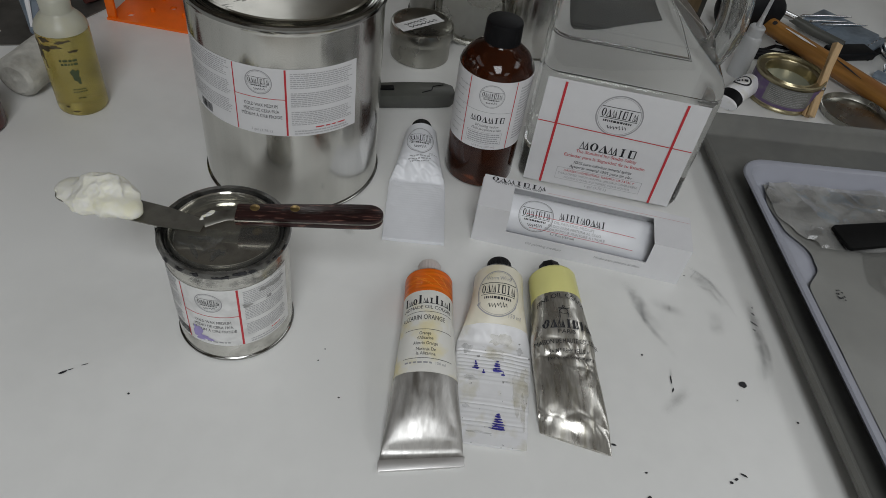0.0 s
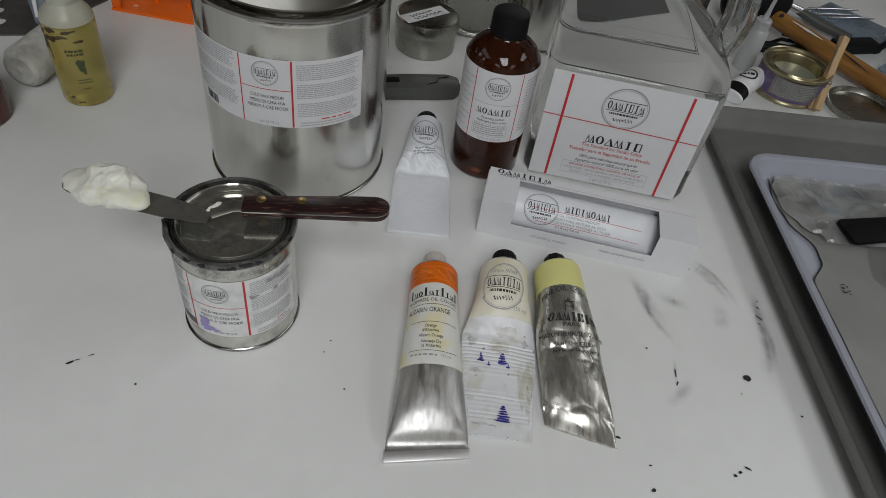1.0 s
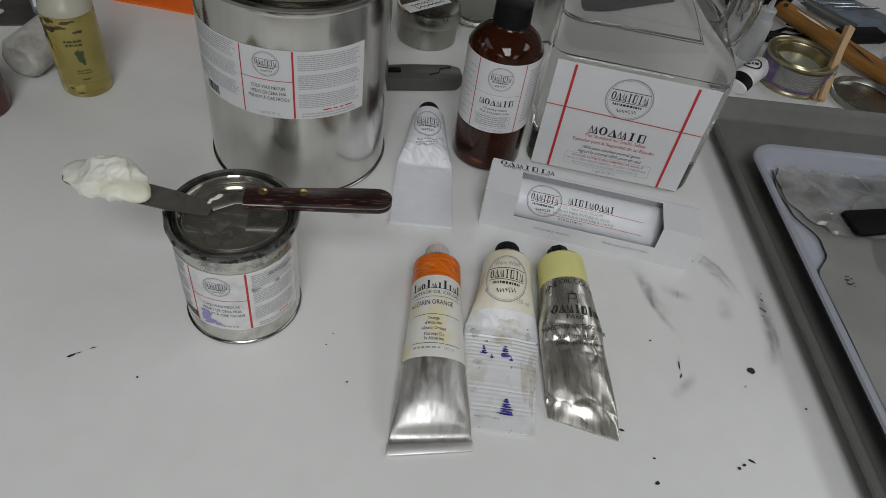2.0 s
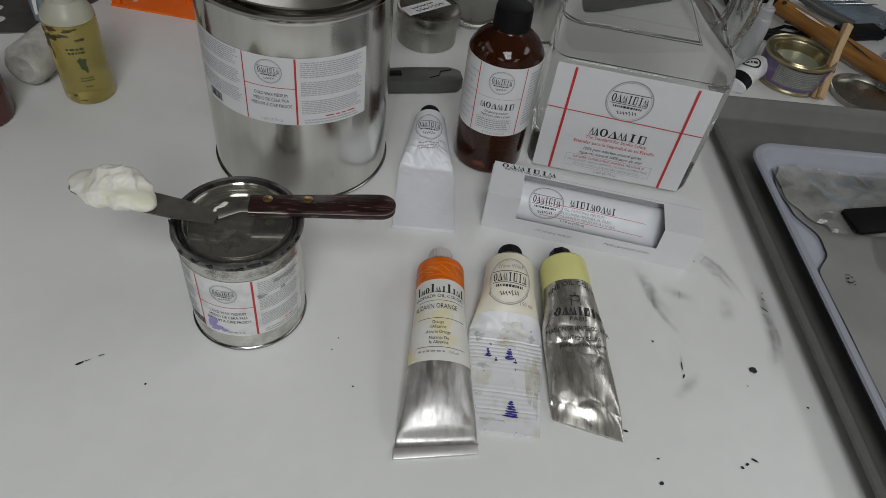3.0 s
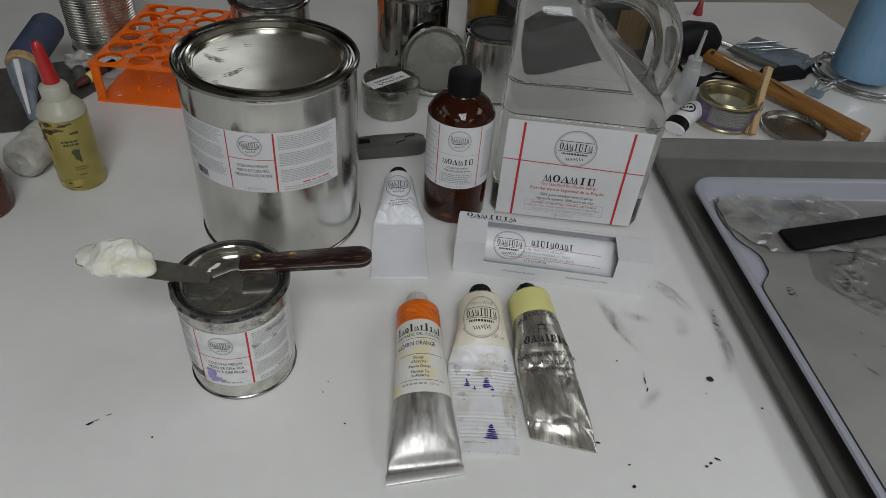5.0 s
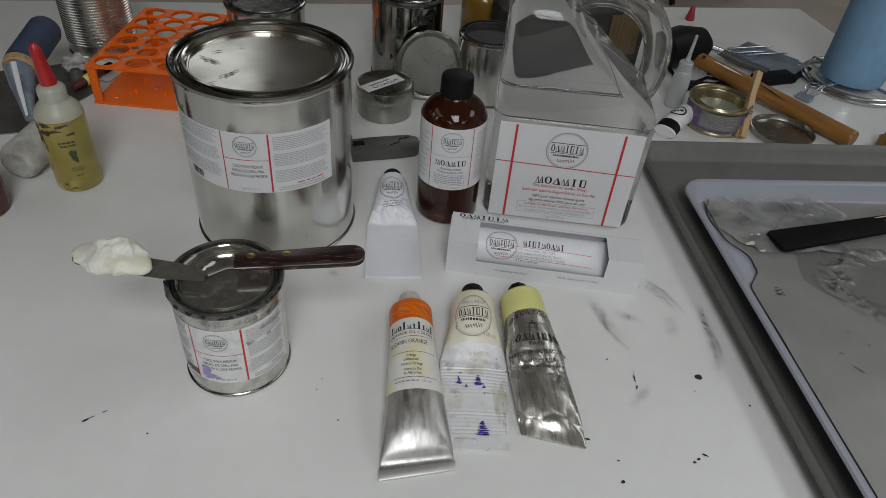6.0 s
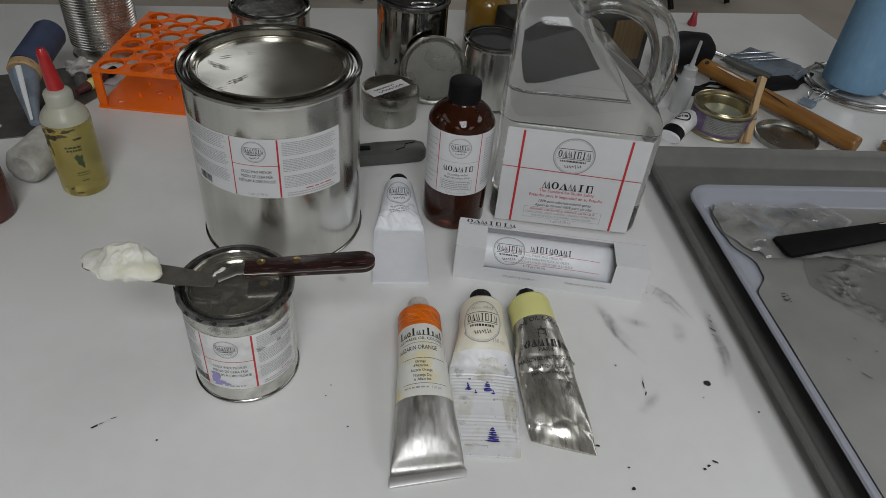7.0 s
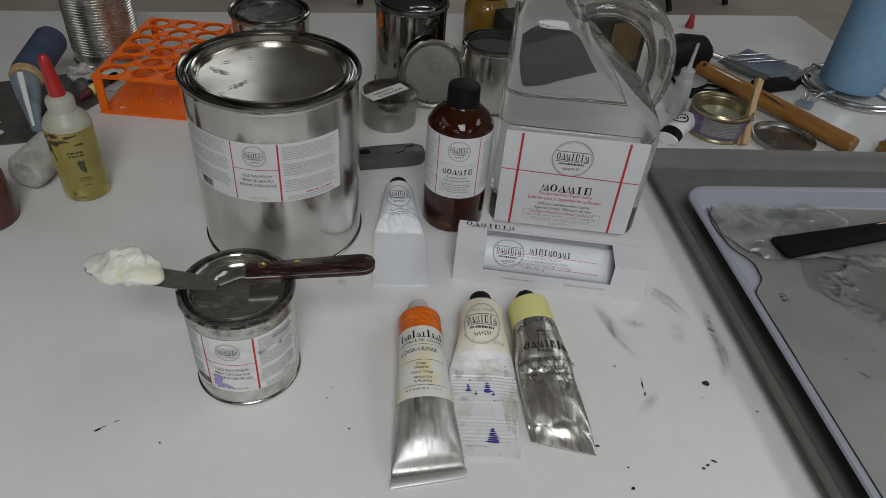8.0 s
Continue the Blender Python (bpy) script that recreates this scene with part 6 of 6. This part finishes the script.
# ---- things beyond the sheet pan ----
P, Q = Vector((0.774, 0.682, 0.0135)), Vector((0.634, 0.958, 0.022))
ax = (Q - P).normalized()
rodm = Matrix.Translation(P) @ ax.to_track_quat("Z", "Y").to_matrix().to_4x4()
LD = (Q - P).length
mallet = thing("wooden_dowel", rodm, "worn brown wooden dowel handle with a crack", "dowel")
back = rodm.inverted()
part("shaft", moved(lathe([(0, 0), (0.0118, 0), (0.0130, 0.0015), (0.0133, 0.006), (0.0135, LD * 0.4), (0.0127, LD * 0.8), (0.0118, LD - 0.003), (0.010, LD), (0, LD)], 48), pose(0, 0, 0)), "wood", mallet)
up = Vector((0, 0, 1))
sd = ax.cross(up).normalized()
nm = sd.cross(ax).normalized()
nm, sd = (nm * 0.85 - sd * 0.53), (sd * 0.85 + nm * 0.53)
part("crack", moved(sweep([P + ax * (LD * k) + nm * 0.0134 + sd * (-0.003 + 0.003 * j) for j, k in enumerate((0.36, 0.44, 0.53))], [0.0004, 0.0022, 0.0004], 8, True, 0.4), back), "ink", mallet)
part("hole", moved(lathe([(0, 0.0004), (0.0034, 0.0004), (0.0036, 0), (0, 0)], 20), back @ Matrix.Translation(P + ax * LD * 0.86 + nm * 0.0124) @ nm.to_track_quat("Z", "Y").to_matrix().to_4x4()), "ink", mallet)
part("bare_streak", moved(sweep([P + ax * (LD * k) + nm * 0.0129 + sd * 0.002 for k in (0.62, 0.70, 0.80)], [0.0006, 0.0032, 0.0008], 8, True, 0.3), back), "paper_dirty", mallet)

holder = thing("wooden_case", pose(0.430, 0.918, 0, 0, 0, 12), "black case with a brown wooden front panel", "case")
part("case_body", moved(rbox(0.240, 0.085, 0.100, 0.004), pose(0, 0.0445, 0)), "case_and_lid_black", holder)
part("front_panel", moved(rbox(0.058, 0.003, 0.068, 0.0008), pose(0.078, 0.0008, 0.027)), "wood_brown", holder, "brown wooden panel")

tin2 = thing("varnish_tin", pose(0.5975, 0.7615, 0), "shallow open tin with violet label and gold rim", "tin")
part("body", lathe([(0, 0.001), (0.0425, 0.0), (0.045, 0.001), (0.045, 0.0035), (0.0437, 0.005), (0.0437, 0.036), (0.0448, 0.0375), (0.0452, 0.04), (0.044, 0.0415), (0.0425, 0.0405), (0.0415, 0.0375), (0.034, 0.0372), (0.033, 0.0385), (0.032, 0.037), (0.032, 0.012), (0, 0.012)], 96), "gold", tin2)
part("label", bend(sheet(-0.09, 0.09, 0.0065, 0.0345, 60, 1), 0.0437, 0.0004), "violet_label", tin2, "violet printed label")
part("label_panel", bend(sheet(-0.046, 0.014, 0.0105, 0.0345, 40, 1), 0.0437, 0.0006), "grey_label", tin2, "grey panel of fine print")
part("fine_print", bend(joined(small_print(-0.042, 0.010, 0.012, 0.033, 9, 9), small_print(0.020, 0.05, 0.018, 0.031, 5, 7)), 0.0437, 0.0009), "grime", tin2)
part("medium", moved(lathe([(0, 0.025), (0.0318, 0.025), (0.0318, 0.0245), (0, 0.0245)], 64), pose(0, 0, 0)), "resin", tin2, "pale green liquid")
dish = thing("tin_dish", pose(0.688, 0.723, 0), "shallow tin lid lying open side up", "lid")
part("plate", lathe([(0, 0.0005), (0.0405, 0.0), (0.0430, 0.001), (0.0440, 0.004), (0.0446, 0.0082), (0.0455, 0.0094), (0.0443, 0.0098), (0.0434, 0.0055), (0.042, 0.0028), (0.039, 0.0022), (0, 0.0022)], 96), "tin_matte", dish)
pin = thing("clothespin", Matrix.Translation((0.6155, 0.7120, 0.004)) @ (Vector((0.650, 0.775, 0.080)) - Vector((0.6155, 0.7120, 0.004))).to_track_quat("Z", "Y").to_matrix().to_4x4() @ Matrix.Rotation(radians(35), 4, "Z"), "wooden spring clothespin clipped on the tin", "clothespin")
for k in (-1, 1):
    part("leg", moved(rbox(0.0105, 0.0052, 0.100, 0.0007), pose(0, 0.0042 * k, 0, 3.5 * k, 0, 0)), "pine", pin)
part("spring", joined(sweep([(0.006 * math.cos(radians(a)) * 0.9, 0.0075 * math.sin(radians(a)), 0.036 + 0.000004 * a) for a in range(0, 1081, 30)], 0.0008, 6)), "chrome", pin)
ptube = thing("paint_tube", laid(0.503, 0.7265, 0.569, 0.780), "white paint tube with black printed band, lying down", "paint tube", "oil paint tubes")
fp = TubeForm([(0, 0.0165, 0.007), (0.02, 0.0155, 0.012), (0.060, 0.0145, 0.0145)], 0.0005, 60, 61)
part("tube_body", fp.shell(0, 0.060, 30), "tube_white", ptube)
part("color_band", fp.shell(0.003, 0.015, 6, off=0.0003), "black", ptube, "black band")
part("round_mark", fp.lay(joined(ring(0, 0, 0.0120, 0.0026), bars(-0.007, 0.007, 0, 0.005, 3, rng)), 0.038, 0.0005, 30, -0.003), "ink", ptube)
dropper = thing("needle_bottle", pose(0.5575, 0.8145, 0), "small milky bottle with needle tip", "bottle")
part("body", lathe([(0, 0.001), (0.0118, 0.0), (0.013, 0.002), (0.013, 0.052), (0.0115, 0.058), (0.009, 0.061), (0, 0.061)], 48), "milky_clear", dropper)
part("collar", lathe([(0.0105, 0.059), (0.0105, 0.071), (0.0085, 0.073), (0, 0.073)], 32), "milky_clear", dropper)
part("needle", moved(lathe([(0.0042, 0.0), (0.0028, 0.012), (0.0022, 0.038), (0.0018, 0.04), (0, 0.04)], 20), pose(0, 0, 0.072, -4, 6, 0)), "milky_clear", dropper, "pale pink needle cap")

iron = thing("heating_tool", pose(0, 0, 0), "black plastic heating tool with steel neck and cable", "hand tool")
part("casing", sweep([(0.575, 0.935, 0.034), (0.583, 0.938, 0.034), (0.62, 0.952, 0.034), (0.66, 0.962, 0.032), (0.676, 0.965, 0.030)], [0.018, 0.031, 0.034, 0.029, 0.016], 32), "black", iron)
part("neck", sweep([(0.674, 0.965, 0.030), (0.712, 0.955, 0.02)], 0.0055, 16), "chrome", iron, "steel neck")
part("grip", sweep([(0.70, 0.96, 0.022), (0.73, 0.935, 0.014), (0.762, 0.9, 0.012)], [0.006, 0.0075, 0.0065], 16), "grey_plastic", iron)
for sd0, pts in ((1, [(0.60, 0.93, 0.006), (0.60, 0.895, 0.003), (0.635, 0.872, 0.003), (0.67, 0.868, 0.003), (0.71, 0.862, 0.003)]), (2, [(0.59, 0.88, 0.003), (0.63, 0.886, 0.003), (0.655, 0.900, 0.003), (0.70, 0.888, 0.003)]), (3, [(0.60, 0.862, 0.003), (0.64, 0.856, 0.004), (0.69, 0.854, 0.003), (0.72, 0.878, 0.003)])):
    part("cable", sweep([Vector(pts[min(i // 6, len(pts) - 2)]).lerp(Vector(pts[min(i // 6, len(pts) - 2) + 1]), (i - 6 * min(i // 6, len(pts) - 2)) / 6) for i in range(6 * (len(pts) - 1) + 1)], 0.0026, 8), "black", iron)
for i, (x0, y0, x1, y1, r) in enumerate(((0.585, 0.868, 0.70, 0.872, 0.0042), (0.60, 0.882, 0.715, 0.858, 0.0036), (0.61, 0.850, 0.69, 0.884, 0.0032), (0.655, 0.905, 0.735, 0.872, 0.004))):
    pen = thing("marker_pen", pose(0, 0, 0.0002), "thin black pen lying among cables", "pen", "black pens")
    zc = r * 0.86 + 0.0022 * i
    part("barrel", sweep([(x0, y0, zc), (x0 + (x1 - x0) * 0.05, y0 + (y1 - y0) * 0.05, zc), (x0 + (x1 - x0) * 0.9, y0 + (y1 - y0) * 0.9, zc), (x1, y1, zc)], [r * 0.8, r, r, r * 0.35], 12), "black", pen)
steelbox = thing("tool_case", pose(0.785, 0.962, 0, 0, 0, 36), "blue-grey steel case with dark edges", "case")
part("base", moved(rbox(0.086, 0.124, 0.006, 0.002), pose(0.004, -0.014, 0)), "black", steelbox, "black underside")
part("case_body", moved(rbox(0.082, 0.098, 0.007, 0.002), pose(0.003, -0.003, 0.005)), "blue_steel", steelbox)
part("front_strip", moved(rbox(0.076, 0.02, 0.005, 0.001), pose(0.002, -0.058, 0.0058)), "blue_steel", steelbox)
for i in range(7):
    part("rivet", moved(lathe([(0.0017, 0), (0.0014, 0.0009), (0, 0.0012)], 12), pose(-0.030 + 0.010 * i, -0.058, 0.0107)), "chrome", steelbox)
part("lid_panel", moved(rbox(0.068, 0.04, 0.003, 0.001), pose(0, 0.022, 0.0118)), "blue_steel", steelbox)
for y, l, x in ((-0.004, 0.085, 0.01), (0.012, 0.07, -0.005), (0.03, 0.095, 0.012)):
    part("rod", moved(lathe([(0, 0), (0.0016, 0), (0.0024, 0.004), (0.0024, l * 0.7), (0.0008, l), (0, l)], 12), pose(x - l / 2, y + 0.018, 0.0168, 0, 90, -30)), "chrome", steelbox, "thin steel tool")
foot = thing("dark_case", pose(0.770, 0.890, 0, 0, 0, 10), "flat black case with rounded corners", "case")
part("case_body", rbox(0.075, 0.032, 0.013, 0.004, 3), "black", foot)
clip = thing("wire_clip", pose(0.795, 0.830, 0.003, 0, 0, 35), "small chromed wire bulldog clip", "clip")
for k in (-1, 1):
    part("wire_loop", sweep([(0.0, 0.004 * k, 0.004 + 0.003 * k), (0.012, 0.010 * k, 0.007 + 0.003 * k), (0.03, 0.011 * k, 0.009 + 0.003 * k), (0.036, 0.0, 0.010 + 0.003 * k), (0.03, -0.009 * k, 0.009 + 0.003 * k), (0.0, -0.004 * k, 0.004 + 0.003 * k)], 0.0012, 8), "chrome", clip)
part("jaw", moved(rbox(0.014, 0.024, 0.009, 0.002), pose(-0.006, 0, -0.0028)), "blue_steel", clip)
stand = thing("towel_stand", pose(0.916, 0.881, 0), "round chromed wire towel stand", "towel stand")
for r, z in ((0.084, 0.0035), (0.079, 0.0085)):
    part("ring", sweep([(r * math.cos(radians(a)), r * math.sin(radians(a)), z) for a in range(0, 361, 6)], 0.0034, 10), "chrome", stand)
for a in (20, 110, 200, 290):
    part("spoke", sweep([(0, 0, 0.0095), (0.084 * math.cos(radians(a)), 0.084 * math.sin(radians(a)), 0.0095)], 0.0032, 10), "chrome", stand)
part("post", sweep([(0, 0, 0.009), (0, 0, 0.31)], 0.004, 12), "chrome", stand)
roll = thing("paper_towel_roll", pose(0.905, 0.880, 0.0135), "roll of blue paper shop towels on its stand", "paper towel")
part("paper", lathe([(0.019, 0.001), (0.0490, 0.0), (0.0500, 0.0015), (0.0500, 0.262), (0.0490, 0.264), (0.019, 0.263), (0.019, 0.001)], 72), "towel", roll)
part("core", lathe([(0.0145, 0.0), (0.0185, 0.0), (0.0185, 0.2645), (0.0145, 0.2645), (0.0145, 0.0)], 40), "pine", roll, "cardboard core")
cone = thing("nozzle_cap", pose(0.741, 1.150, 0), "small red plastic nozzle cap", "cap")
part("cap_body", lathe([(0.0085, 0), (0.009, 0.003), (0.0065, 0.012), (0.0045, 0.024), (0.002, 0.027), (0, 0.0275)], 28), "faded_red", cone)
knob = thing("brass_fitting", pose(0.832, 0.684, 0.0), "small dark brass fitting", "fitting")
part("fitting_body", moved(lathe([(0, 0), (0.008, 0), (0.012, 0.004), (0.012, 0.014), (0.007, 0.018), (0.007, 0.026), (0, 0.027)], 28), pose(0, 0, 0)), "amber_jar", knob)


# ---- chairs behind the table ----
def folding_chair():
    c = thing("folding_chair", pose(0, 0, FLOOR), "black metal folding chair standing behind the table", "chair", "chairs behind the table")
    part("seat", moved(rbox(0.4, 0.38, 0.025, 0.008), pose(0, 0, 0.43)), "black", c)
    part("backrest", moved(rbox(0.4, 0.02, 0.16, 0.006), pose(0, 0.24, 0.66, -8, 0, 0)), "black", c)
    for x in (-0.19, 0.19):
        part("leg", sweep([(x, -0.24, 0.011), (x, 0.0, 0.43), (x, 0.24, 0.8)], 0.015, 12), "black", c)
        part("leg", sweep([(x * 0.92, 0.22, 0.011), (x * 0.92, -0.14, 0.43)], 0.0105, 12), "black", c)
    part("crossbar", sweep([(-0.19, -0.19, 0.1), (0.19, -0.19, 0.1)], 0.008, 12), "black", c)
    part("crossbar", sweep([(-0.175, 0.17, 0.07), (0.175, 0.17, 0.07)], 0.008, 12), "black", c)
    return c


chair = folding_chair()
chair.matrix_world = pose(1.95, 3.45, FLOOR, 0, 0, 15)
copy_thing(chair, pose(0.10, 3.5, FLOOR, 0, 0, -10))
